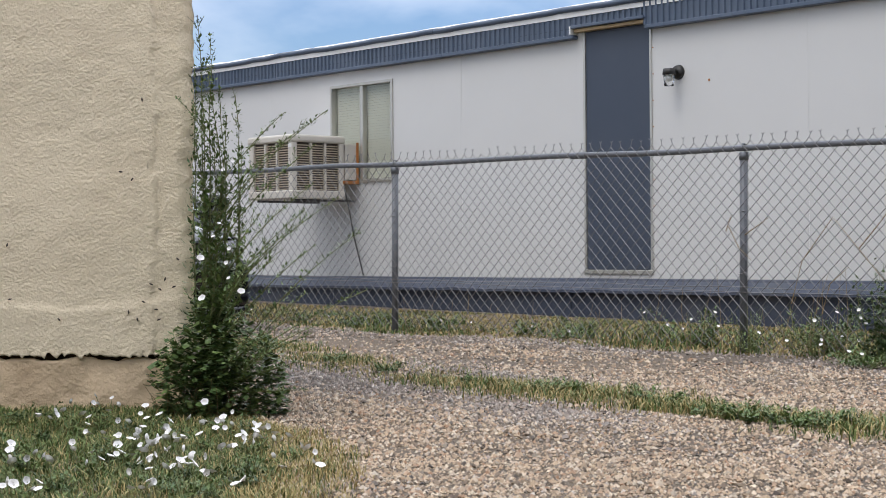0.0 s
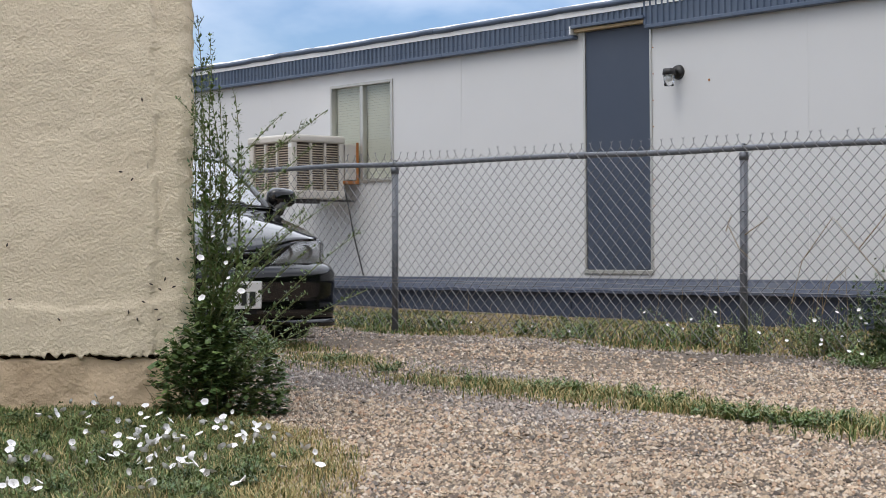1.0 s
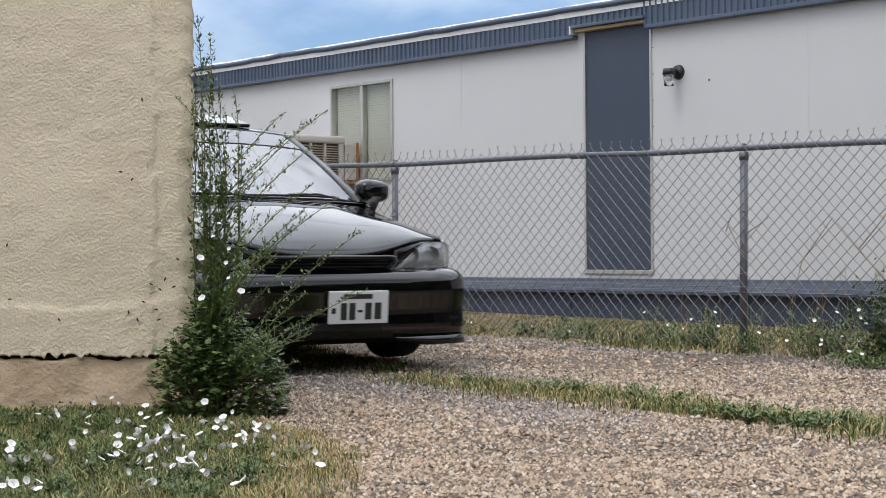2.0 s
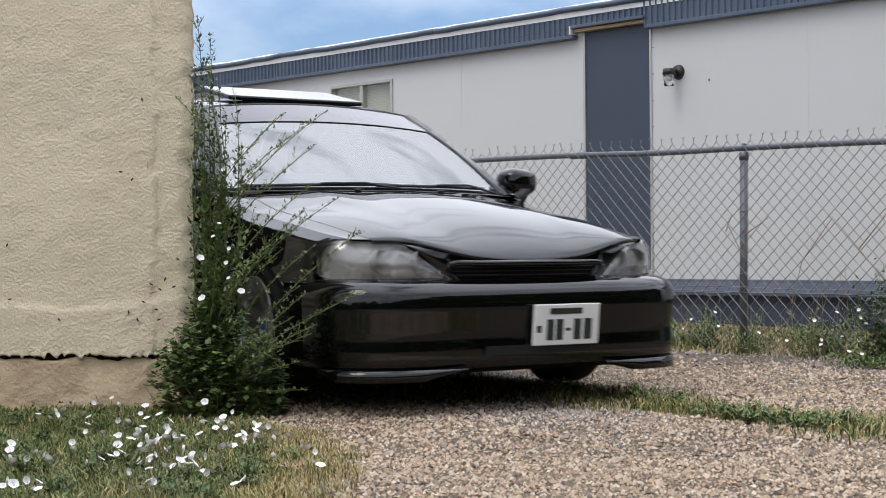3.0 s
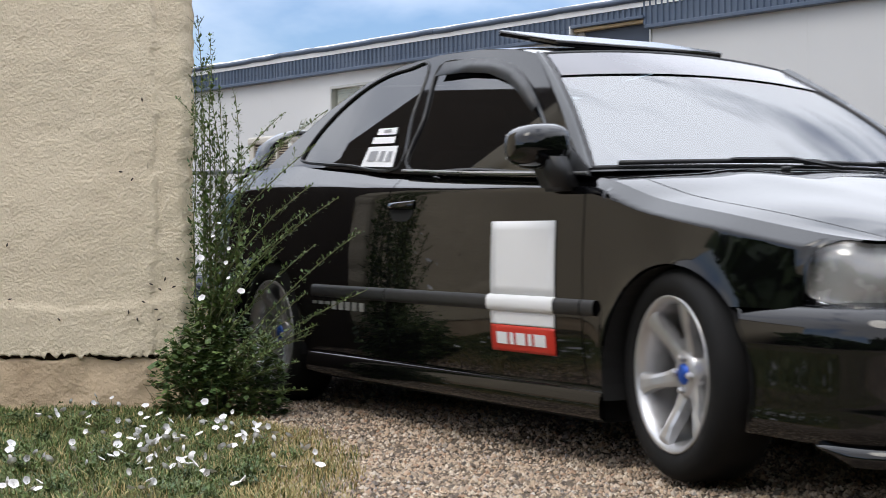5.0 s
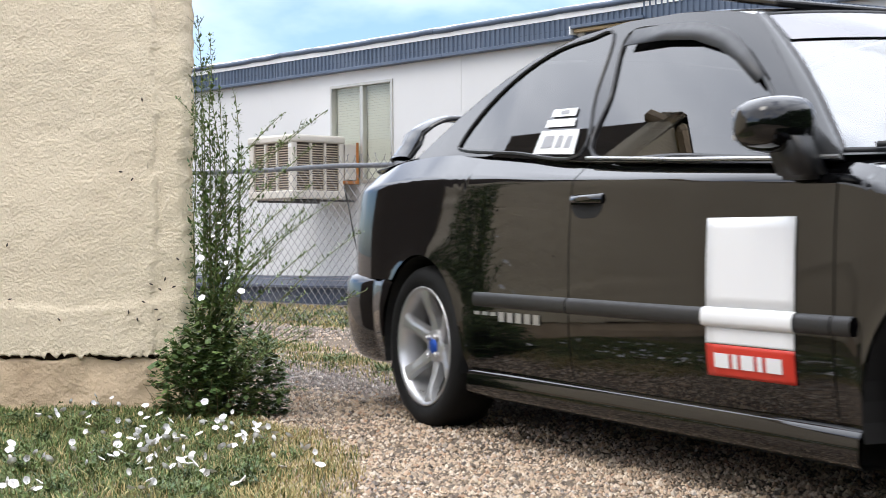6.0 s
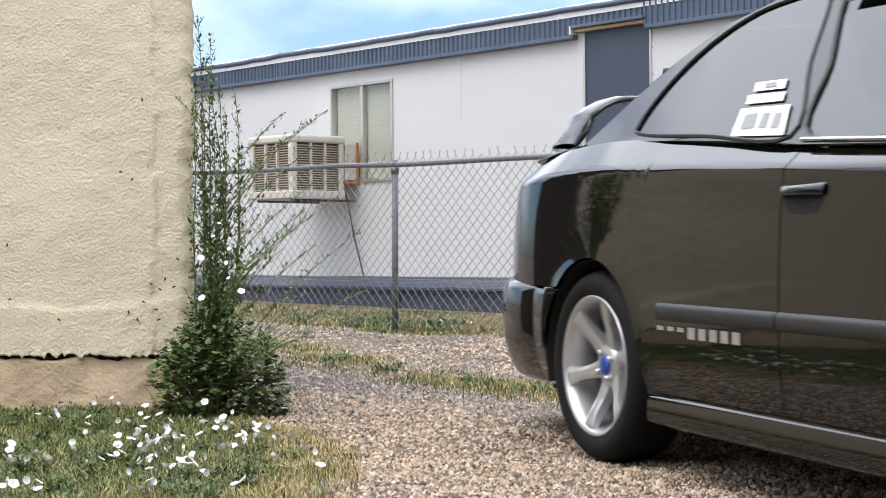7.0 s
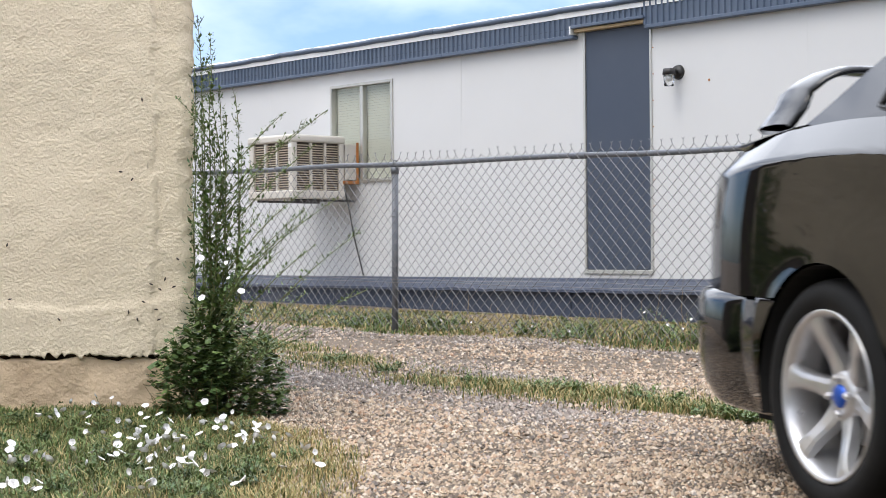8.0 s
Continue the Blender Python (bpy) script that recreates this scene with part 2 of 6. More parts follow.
def verge_side(x, y):
    """Distance past the gravel's far edge, towards the trailer (positive on the weeds)."""
    return ((x - 0.442) * 0.70 + (y - 10.546) * 0.714) + 0.28 * noise.noise((x * 1.1, y * 1.1, 7)) + 0.08 * noise.noise((x * 5, y * 5, 7))


def lawn_side(x, y):
    """Positive inside the lawn by the stucco wall."""
    edge = -0.36 - 0.42 * max(0, y - 4.9) + 0.10 * noise.noise((x * 2, y * 2.5, 1)) + 0.1 * min(0, y - 4.2)
    return edge - x


def make_gravel():
    rng = np.random.default_rng(5)
    base = np.array([(1, 0, 0), (-1, 0, 0), (0, 1, 0), (0, -1, 0), (0, 0, 1), (0, 0, -1)], float)
    tri = [(0, 2, 4), (2, 1, 4), (1, 3, 4), (3, 0, 4), (2, 0, 5), (1, 2, 5), (3, 1, 5), (0, 3, 5)]
    for y0, y1, dens, s0, s1 in ((0.4, 3.7, 1100, .006, .016), (3.7, 5.0, 7400, .0034, .0105), (5.0, 6.5, 4700, .0042, .0115), (6.5, 8.5, 2700, .005, .0125), (8.5, 12.5, 1400, .0065, .0140)):
        heaps = {"gravel": ([], []), "grey_gravel": ([], [])}
        w0, w1 = min(-0.33 * y1, -1.6), max(0.33 * y1, 2.2)
        n = int(dens * (y1 - y0) * (w1 - w0))
        pts = rng.random((n, 2)) * (w1 - w0, y1 - y0) + (w0, y0)
        for x, y in pts:
            ls = lawn_side(x, y)
            if ls > 0.12 or verge_side(x, y) > 0.15 or (y > 6.3 and x < -1.0 and x < -1.0 - (y - 6.2) * 0.4):
                continue
            md = median_dist(x, y)
            if md < 0.16 and rng.random() < 0.6:
                continue
            # wheel tracks are worn to packed earth
            thin = noise.noise((x * 0.9, y * 0.9, 2.0))
            if verge_side(x, y) < -0.2 and md > 0.35 and verge_side(x, y) > -1.6 and rng.random() < 0.45 + 0.5 * thin:
                continue
            s = s0 + (s1 - s0) * rng.random() ** 2
            if rng.random() < 0.05:
                s *= 1.5
            r = base * (s * (0.7 + 0.6 * rng.random((6, 1)))) * (1.0, 0.85, 0.82)
            a = rng.random() * 6.283
            c, q = math.cos(a), math.sin(a)
            tl = (rng.random() - .5) * 0.9
            z = r[:, 2] + r[:, 0] * tl
            # grey stone lies along the strip and the far edge, tan stone in front and on the packed track
            va = verge_side(x, y)
            grey = 0.95 * math.exp(-((md - 0.42) / 0.34) ** 2) * max(0.0, min(1.0, (1.0 - x) / 0.8)) * (1.0 if va < -1.9 else 0.35) + 0.9 * math.exp(-((va + 0.15) / 0.42) ** 2)
            grey += 0.35 * noise.noise((x * 1.4, y * 1.4, 12)) + 0.06
            vs, fs = heaps["grey_gravel" if rng.random() < grey else "gravel"]
            k = len(vs)
            zz = 0.012 * noise.noise((x * 1.3, y * 1.3, 0)) + 0.006 * noise.noise((x * 5, y * 5, 3)) - 0.006
            for (px, py, _), pz in zip(r, z):
                vs.append((x + px * c - py * q, y + px * q + py * c, zz + pz + s * 0.22))
            fs.extend((p + k, q2 + k, o + k) for p, q2, o in tri)
        for nm, (vs, fs) in heaps.items():
            ob = new(nm, mesh_np(nm, vs, fs, M[nm]))
            tagged(ob, "loose tan and brown driveway gravel" if nm == "gravel" else "loose grey driveway gravel along the grass strip", "gravel", kind="stuff")


make_gravel()


def blades(name, spots, material, label, rng, bend=0.5):
    """One mesh of grass blades; spots: x, y, height, width, z."""
    vs, fs = [], []
    for x, y, h, w, z in spots:
        a, b = rng.random() * 6.283, bend * (0.3 + rng.random()) * h
        dx, dy = math.cos(a), math.sin(a)
        px, py = -dy * w, dx * w
        k = len(vs)
        vs += [(x - px, y - py, z), (x + px, y + py, z),
               (x + dx * b * .3 - px * .8, y + dy * b * .3 - py * .8, z + h * .55), (x + dx * b * .3 + px * .8, y + dy * b * .3 + py * .8, z + h * .55),
               (x + dx * b, y + dy * b, z + h * (1 - 0.25 * bend))]
        fs += [(k, k + 1, k + 3, k + 2), (k + 2, k + 3, k + 4)]
    ob = new(name, mesh_np(name, vs, fs, material))
    return tagged(ob, label, "grass", kind="stuff")


def make_grass():
    rng = np.random.default_rng(11)
    green, dry = [], []
    # lawn by the stucco wall
    for _ in range(80000):
        x, y = -2.1 + 2.0 * rng.random(), 3.7 + 2.75 * rng.random()
        ls = lawn_side(x, y)
        if ls < -0.14 * rng.random() or y > 6.22 and x < -0.98:
            continue
        n1 = noise.noise((x * 3.2, y * 3.2, 4))
        edge = ls < 0.20 * (0.4 + rng.random())
        h = 0.012 + 0.034 * rng.random() ** 1.6 + 0.03 * max(0, n1)
        (dry if rng.random() < (0.75 if edge else 0.20 + 0.35 * max(0, -n1)) else green).append((x, y, h, 0.0009 + 0.0014 * rng.random(), -0.006))
    # the lawn goes on round the corner of the yard
    for _ in range(16000):
        x, y = -4.6 + 4.2 * rng.random(), 0.6 + 5.6 * rng.random()
        if lawn_side(x, y) < 0.02 or (x > -2.1 and y > 3.7):
            continue
        (dry if rng.random() < 0.3 else green).append((x, y, 0.02 + 0.05 * rng.random(), 0.002 + 0.003 * rng.random(), -0.006))
    # strip between the wheel tracks
    for _ in range(30000):
        i = rng.integers(0, len(MEDIAN) - 1)
        t = rng.random()
        (ax, ay), (bx, by) = MEDIAN[i], MEDIAN[i + 1]
        x, y = ax + (bx - ax) * t + rng.normal(0, 0.13), ay + (by - ay) * t + rng.normal(0, 0.17)
        n1 = noise.noise((x * 1.6, y * 1.6, 9)) + 0.4 * noise.noise((x * 5, y * 5, 9))
        if n1 < (0.30 if x > 0.7 else 0.02) - 0.5 * rng.random():
            continue
        h = 0.012 + 0.045 * rng.random() ** 1.6 * (1 + n1)
        (dry if rng.random() < 0.52 - 0.4 * n1 else green).append((x, y, h, 0.0014 + 0.002 * rng.random(), -0.006))
    # weeds along the fence
    for _ in range(66000):
        s, q = -7.5 + 11.5 * rng.random(), -0.15 + 2.6 * rng.random() ** 1.3
        x, y = 0.442 + 0.714 * s + 0.70 * q, 10.546 - 0.70 * s + 0.714 * q
        if verge_side(x, y) < 0.9 * (rng.random() - 0.3):
            continue
        n1 = noise.noise((x * 1.1, y * 1.1, 5)) + 0.5 * noise.noise((x * 4, y * 4, 5))
        if n1 < -0.20 and rng.random() < 0.5:
            continue
        tall = math.exp(-((q - 0.55) / 0.4) ** 2)
        h = 0.015 + (0.03 + 0.13 * tall * max(0, n1 + 0.35)) * rng.random() ** 1.7 * (0.55 if s < 0.6 else 1.0)
        (dry if rng.random() < 0.58 - 0.6 * n1 - 0.12 * tall else green).append((x, y, h, 0.003 + 0.003 * rng.random(), -0.006))
    blades("grass", green, M["grass"], "short green grass and weeds by the drive", rng, 0.9)
    blades("dry_grass", dry, M["dry_grass"], "straw-coloured dry grass among the green", rng, 0.8)


make_grass()


# ---- stucco building ----
def make_stucco_house():
    house = thing("stucco_house", "old cream stucco house with cracked plaster base", "house", m=pose(-1.0, 6.2, 0))
    # front wall, local x to the left is negative; fine uneven skin, rounded corner to the drive side
    bm = bmesh.new()
    nx, nz = 120, 190
    rows = []
    xs = [-3.2, -2.4, -1.7] + [-1.2 + 1.2 * (i / nx) for i in range(nx + 1)]
    side = [(0.008, 0.03), (-0.02, 0.09), (-0.05, 0.17)]
    zs = [0.208 + 1.5 * (k / nz) for k in range(nz + 1)] + [1.85, 2.1, 2.54, 2.45]
    for z in zs:
        row = []
        for x in xs:
            y = 0.0
            e = 0.0
            if x >= -1.3 and z < 1.8:
                y += 0.012 * noise.noise((x * 2.2, 0, z * 2.2)) + 0.003 * noise.noise((x * 14, 5, z * 14)) + 0.0016 * noise.noise((x * 52, 1, z * 52))
                # swelling of the plaster low on the wall with a lip along its upper edge
                lip = 0.455 + 0.02 * noise.noise((x * 5, 2, 0)) + 0.05 * math.sin(x * 3.2)
                y -= 0.008 / (1 + math.exp((z - lip) * 170)) * max(0.05, 0.75 + 0.9 * noise.noise((x * 3, 3, 4)) - 0.5 * max(0, x + 0.5))
                # ragged lower edge
                if z < 0.225:
                    y += 0.006 * noise.noise((x * 40, 9, 1))
                # patched strip down the corner
                strip = -0.145 + 0.025 * noise.noise((0, 3, z * 3)) + 0.012 * noise.noise((0, 7, z * 14))
                if x > strip:
                    y += 0.007 + 0.004 * noise.noise((x * 9, 2, z * 9))
                t = max(0.0, (x + 0.05) / 0.05)
                y += 0.03 * t ** 2.2
            if x > -0.16 and z < 1.8:
                e = 0.014 * noise.noise((3, 0, z * 4)) + 0.012 * noise.noise((9, 2, z * 17)) - 0.018 * math.exp(-((z - 1.03) / 0.1) ** 2) * 0.5
                e -= 0.035 * max(0, min(1, (0.42 - z) / 0.2)) * max(0, (x + 0.16) / 0.16)
            dz = 0.0
            if z < 0.268 and x > -1.3:
                dz = (1 - (z - 0.208) / 0.06) * (0.006 + 0.020 * noise.noise((x * 9, 4, 0)) + 0.026 * noise.noise((x * 31, 4, 0)) + 0.018 * noise.noise((x * 77, 4, 0)))
            row.append(bm.verts.new((x + e, y, z + dz)))
        for sx, sy in side:
            jog = (0.014 * noise.noise((3, 0, z * 4)) + 0.012 * noise.noise((9, 2, z * 17))) if z < 1.8 else 0
            row.append(bm.verts.new((sx + (jog if sy < 0.3 else 0), sy, z)))
        rows.append(row)
    for a, b in zip(rows, rows[1:]):
        for i in range(len(a) - 1):
            bm.faces.new((a[i], a[i + 1], b[i + 1], b[i]))
    # back of the ragged lower edge and the far walls
    low = rows[0]
    inner = [bm.verts.new((v.co.x - 0.02, v.co.y + 0.05, v.co.z + 0.006)) for v in low]
    for i in range(len(low) - 1):
        bm.faces.new((low[i], inner[i], inner[i + 1], low[i + 1]))
    top = rows[-1]
    far_l, far_r = Vector((-7.5, 0.0, 0)), Vector((-7.9, 1.4, 0))
    loop_t = [bm.verts.new((far_l.x, 0, 2.45))] + top + [bm.verts.new((far_r.x, far_r.y, 2.45))]
    loop_b = [bm.verts.new((far_l.x, 0, 0.0)), bm.verts.new((far_r.x, far_r.y, 0.0))]
    bm.faces.new(loop_t)
    lb = bm.verts.new((-0.65, 1.4, 0.0))
    lt = bm.verts.new((-0.65, 1.4, 2.45))
    bm.faces.new((lt, loop_t[-1], loop_b[1], lb))
    bm.faces.new((loop_t[0], loop_b[0], loop_b[1], loop_t[-1]))
    fl = bm.verts.new((-3.2, 0.0, 0.0))
    bm.faces.new([loop_b[0], fl] + [r[0] for r in rows] + [loop_t[0]])
    # side wall seen only in the car's reflections, coloured dark as if shaded
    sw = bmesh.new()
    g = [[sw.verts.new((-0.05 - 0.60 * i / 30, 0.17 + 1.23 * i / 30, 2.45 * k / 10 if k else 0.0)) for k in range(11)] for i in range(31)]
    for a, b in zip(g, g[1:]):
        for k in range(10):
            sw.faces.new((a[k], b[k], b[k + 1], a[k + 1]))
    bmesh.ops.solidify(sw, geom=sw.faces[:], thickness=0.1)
    part("side_wall", sw, M["shaded_plaster"], house, "plaster wall along the drive, its shade put into the dark brown colour")
    part("wall", bm, M["stucco"], house, "cream hand-trowelled stucco wall", True)
    # recessed base under the plaster's broken edge
    bm = bmesh.new()
    prof = []
    for zi in range(17):
        row = []
        for i in range(97):
            x = -3.2 if i == 0 else -1.25 + 1.21 * (i - 1) / 95
            z = -0.02 + (0.221 + 0.014 * noise.noise((x * 8, 6, 0)) + 0.008 * noise.noise((x * 29, 6, 0))) * zi / 16
            y = 0.010 + 0.010 * noise.noise((x * 6, 1, z * 8)) + 0.005 * noise.noise((x * 25, 1, z * 25))
            row.append(bm.verts.new((x, y, z)))
        row.append(bm.verts.new((-0.045, 0.07, z)))
        row.append(bm.verts.new((-0.30, 0.62, z)))
        row.append(bm.verts.new((-0.63, 1.3, z)))
        prof.append(row)
    for a, b in zip(prof, prof[1:]):
        for i in range(len(a) - 1):
            bm.faces.new((a[i], a[i + 1], b[i + 1], b[i]))
    top_row = prof[-1]
    back = [bm.verts.new((v.co.x - 0.01, v.co.y + 0.05, v.co.z)) for v in top_row]
    for i in range(len(top_row) - 1):
        bm.faces.new((top_row[i], back[i], back[i + 1], top_row[i + 1]))
    # near-black strip added behind the crack to give it its shade
    part("crack_shade", boxed(-3.2, -0.08, 0.055, 0.12, 0.0, 0.24), M["cavity_dark"], house, "dark strip standing for the shade behind the broken plaster")
    part("base", bm, M["stucco_base"], house, "earth-stained foundation under the broken plaster edge", True)
    # roof behind the parapet, seen in the car's windows
    bm = bmesh.new()
    for x0, x1, y0, y1, z0, z1 in ((-7.5, -0.02, -0.03, 0.22, 2.45, 2.52),):
        box(bm, x0, x1, y0, y1, z0, z1, 0.02)
    part("coping", bm, M["stucco_base"], house, "weathered parapet cap")
    # flakes and insects' cells stuck on the plaster
    rng = random.Random(3)
    bm = bmesh.new()
    for x, z in ((-0.19, 1.23), (-0.275, 0.945), (-0.23, 0.915), (-0.155, 0.50), (-0.12, 0.48), (-0.185, 0.43), (-0.135, 0.40), (-0.10, 0.52),
                 (-0.245, 0.39), (-0.21, 0.36), (-0.065, 0.49), (-0.125, 0.36), (-0.725, 0.655), (-0.715, 0.44), (-0.05, 0.60), (-0.52, 0.36)):
        r = bmesh.ops.create_icosphere(bm, subdivisions=1, radius=0.0062)
        rot = Euler((0, rng.uniform(0, 6), 0)).to_matrix()
        for v in r["verts"]:
            v.co = rot @ Vector((v.co.x * 1.5, v.co.y * 0.8, v.co.z * 0.6)) + Vector((x, -0.011, z))
    tagged(part("dark_specks", bm, M["cooler_dark"], house, "small dark chips on the plaster"), kind="stuff")
    return house


make_stucco_house()


# ---- trailer home: local x along the wall, y away from the drive ----
TRAILER = pose(1.495, 13.3, 0, 0, -0.71, -47.0)


def make_trailer():
    home = thing("mobile_home", "white mobile home with dark blue ribbed fascia and skirting", "mobile home", m=TRAILER)
    x0, x1 = -9.5, 6.5
    dx0, dx1, dz0 = -0.37, 0.385, 0.392
    wx0, wx1, wz0, wz1 = -3.86, -2.885, 1.28, 2.285
    # wall with the openings of window and door, 10 cm thick
    bm = bmesh.new()
    edges = []
    for loop in ([(x0, .31), (dx0, .31), (dx1, .31), (x1, .31), (x1, 2.56), (dx1, 2.56), (dx0, 2.56), (x0, 2.56)], [(wx0, wz0), (wx1, wz0), (wx1, wz1), (wx0, wz1)],
                 [(dx0, dz0), (dx1, dz0), (dx1, 2.47), (dx0, 2.47)]):
        vs = [bm.verts.new((x, 0, z)) for x, z in loop]
        edges += [bm.edges.new((vs[i], vs[(i + 1) % len(vs)])) for i in range(len(vs))]
    bmesh.ops.triangle_fill(bm, use_beauty=True, use_dissolve=False, edges=edges)
    ext = bmesh.ops.extrude_face_region(bm, geom=bm.faces[:])
    for v in ext["geom"]:
        if isinstance(v, bmesh.types.BMVert):
            v.co.y = 0.1
    part("wall", bm, M["siding"], home, "smooth off-white sheet siding")
    bm = boxed(x0, x1, 3.5, 3.6, 0.31, 2.56)
    box(bm, x0, x0 + .1, 0.1, 3.5, 0.31, 2.56)
    box(bm, x1 - .1, x1, 0.1, 3.5, 0.31, 2.56)
    box(bm, x0, x1, 0.1, 3.5, 0.25, 0.31)
    part("far_wall", bm, M["siding"], home)
    # thin cover strips on the sheet joints
    for sx in (-7.3, -4.9, -1.92, 1.9, 4.3):
        part("joint_strip", boxed(sx, sx + 0.010, -0.0015, 0.0, 0.31, 2.41), M["siding"], home)
    # roof
    bm = bmesh.new()
    vs = []
    for x in (x0 - .05, x1 + .05):
        vs.append([bm.verts.new((x, y, z)) for y, z in ((-0.075, 2.688), (1.8, 2.90), (3.7, 2.69), (3.7, 2.54), (1.8, 2.7), (-0.075, 2.60))])
    for i in range(6):
        bm.faces.new((vs[0][i], vs[0][(i + 1) % 6], vs[1][(i + 1) % 6], vs[1][i]))
    bm.faces.new(vs[0])
    bm.faces.new(vs[1])
    part("roof", bm, M["roof_white"], home, "white coated roof")
    # ragged white membrane lapped over the roof edge
    bm = bmesh.new()
    prev = None
    n = 220
    for i in range(n + 1):
        x = x0 + (x1 - x0) * i / n
        drop = 0.010 + 0.012 * max(0, noise.noise((x * 2.2, 0, 0)) + 0.2) + 0.010 * noise.noise((x * 9, 1, 0))
        hump = 0.010 * noise.noise((x * 3, 4, 0)) + 0.006 * noise.noise((x * 11, 4, 0))
        if x > 0.0:
            drop *= 0.4
        cur = [bm.verts.new(p) for p in ((x, 0.25, 2.722 + hump), (x, -0.08, 2.702 + hump), (x, -0.092, 2.694 - drop))]
        if prev:
            for k in range(2):
                bm.faces.new((prev[k], prev[k + 1], cur[k + 1], cur[k]))
        prev = cur
    part("roof_edge", bm, M["roof_white"], home, "ragged white roof membrane lapped over the edge", True)
    # rolled blue edge over the fascia
    bm = bmesh.new()
    for a, b in ((x0, -4.6), (-4.6, -2.2), (-2.2, 0.4), (0.4, 3.0), (3.0, x1)):
        n = int((b - a) / 0.12)
        tube(bm, [(a + 0.004 + (b - a - 0.004) * q / n, -0.078, 2.668 + 0.010 * noise.noise((a + q * 0.12, 1, 2)) + 0.008 * noise.noise((a + q * 0.5, 5, 2))) for q in range(n + 1)], 0.027, 8)
    part("edge_trim", bm, M["blue_metal"], home, "", True)

    # ribbed fascia sheets, a little uneven from sheet to sheet
    def fascia(a, b, lo, hi, dy):
        bm = bmesh.new()
        pitch = 0.062
        pts = []
        x = a
        while x < b - 1e-6:
            for fx, fy in (((0, 0),) if x == a else ()) + ((0.30, 0), (0.42, 0.014), (0.86, 0.014), (1.0, 0)):
                if x + fx * pitch <= b:
                    pts.append((x + fx * pitch, fy))
            x += pitch
        prev = None
        for px, py in pts:
            cur = [bm.verts.new((px, -0.070 + py + dy, hi)), bm.verts.new((px, -0.070 + py + dy - 0.004 * noise.noise((px, 3, 1)), lo))]
            if prev and px - prev[0].co.x > 1e-6:
                bm.faces.new((prev[0], prev[1], cur[1], cur[0]))
            prev = cur
        return bm
    for a, b, lo, hi, dy in ((x0, -7.1, 2.445, 2.655, 0), (-7.1, -4.7, 2.448, 2.655, .003), (-4.7, -2.1, 2.443, 2.655, 0), (-2.1, -0.43, 2.450, 2.655, -.003),
                             (-0.43, 0.36, 2.525, 2.655, 0), (0.36, 2.8, 2.445, 2.655, -.006), (2.8, x1, 2.45, 2.655, 0)):
        part("fascia_panel", fascia(a, b, lo, hi, dy), M["blue_metal"], home, "dark blue ribbed metal fascia sheet")
    for a, b in ((x0, -4.7), (-4.698, -2.1), (-2.098, -0.43), (0.37, 2.8), (2.802, x1)):
        bm = boxed(a, b, -0.082, -0.004, 2.412, 2.447, 0.006)
        part("fascia_lip", bm, M["blue_metal"], home)
    part("soffit", boxed(x0, x1, -0.060, 0.0, 2.50, 2.506), M["blue_panel"], home)
    # little hood over the door
    bm = boxed(-0.445, 0.375, -0.10, -0.066, 2.497, 2.525, 0.005)
    part("door_hood", bm, M["blue_metal"], home)
    part("hood_batten", boxed(-0.43, 0.372, -0.064, -0.005, 2.468, 2.494), M["bare_wood"], home, "bare wood batten above the door")
    part("hood_end", boxed(-0.452, -0.436, -0.10, -0.004, 2.45, 2.52), M["roof_white"], home)
    # door
    door = part("door", boxed(dx0 + .022, dx1 - .022, 0.002, 0.05, dz0 + .02, 2.468, 0.004), M["blue_panel"], home, "flat dark slate-blue door panel")
    for nm, bb in (("door_frame", (dx0 - .004, dx0 + .02, -0.012, 0.03, dz0, 2.466)), ("door_frame", (dx1 - .02, dx1 + .004, -0.012, 0.03, dz0, 2.466)),
                   ("door_sill", (dx0 - .004, dx1 + .004, -0.020, 0.03, dz0 - .018, dz0 + .016))):
        part(nm, boxed(*bb, 0.003), M["aluminium"], home, "tarnished aluminium door trim")
    part("wall_back", boxed(dx0 - .2, dx1 + .2, 0.11, 0.13, 0.31, 2.56), M["blue_panel"], home)
    for k in range(9):
        bm = bmesh.new()
        bmesh.ops.create_icosphere(bm, subdivisions=1, radius=0.006)
        part("screw", bm, M["rust"], door, m=pose(dx1 + 0.014, -0.003, 0.5 + 0.22 * k))
    # flashing ledge and skirting panels
    bm = bmesh.new()
    prev = None
    for i in range(201):
        x = x0 + (x1 - x0) * i / 200
        e = 0.010 * noise.noise((x * 2.3, 0, 2)) + 0.009 * noise.noise((x * 9, 0, 2))
        cur = [bm.verts.new(p) for p in ((x, -0.004, 0.335), (x, -0.018, 0.312), (x, -0.115 + e, 0.235 + e), (x, -0.118 + e, 0.212 + e), (x, -0.10, 0.208))]
        if prev:
            for k in range(4):
                bm.faces.new((prev[k], prev[k + 1], cur[k + 1], cur[k]))
        prev = cur
    part("ledge", bm, M["skirt"], home, "dented blue metal flashing ledge")
    x, k = x0, 0
    rng = random.Random(8)
    while x < x1:
        w = 1.03 if k % 2 else 1.22
        bm = boxed(x + .003, min(x + w, x1) - .003, -0.05 + rng.uniform(-.008, .004), -0.03, -0.12, 0.225, 0.003)
        part("skirting_panel", bm, M["skirt"], home, "dark blue sheet skirting panel")
        x += w
        k += 1
    # window: two sliding lights with blinds behind
    win = thing("window", "", "")
    win.parent = home
    for key in ("label", "category"):
        if key in win:
            del win[key]
    f = 0.028
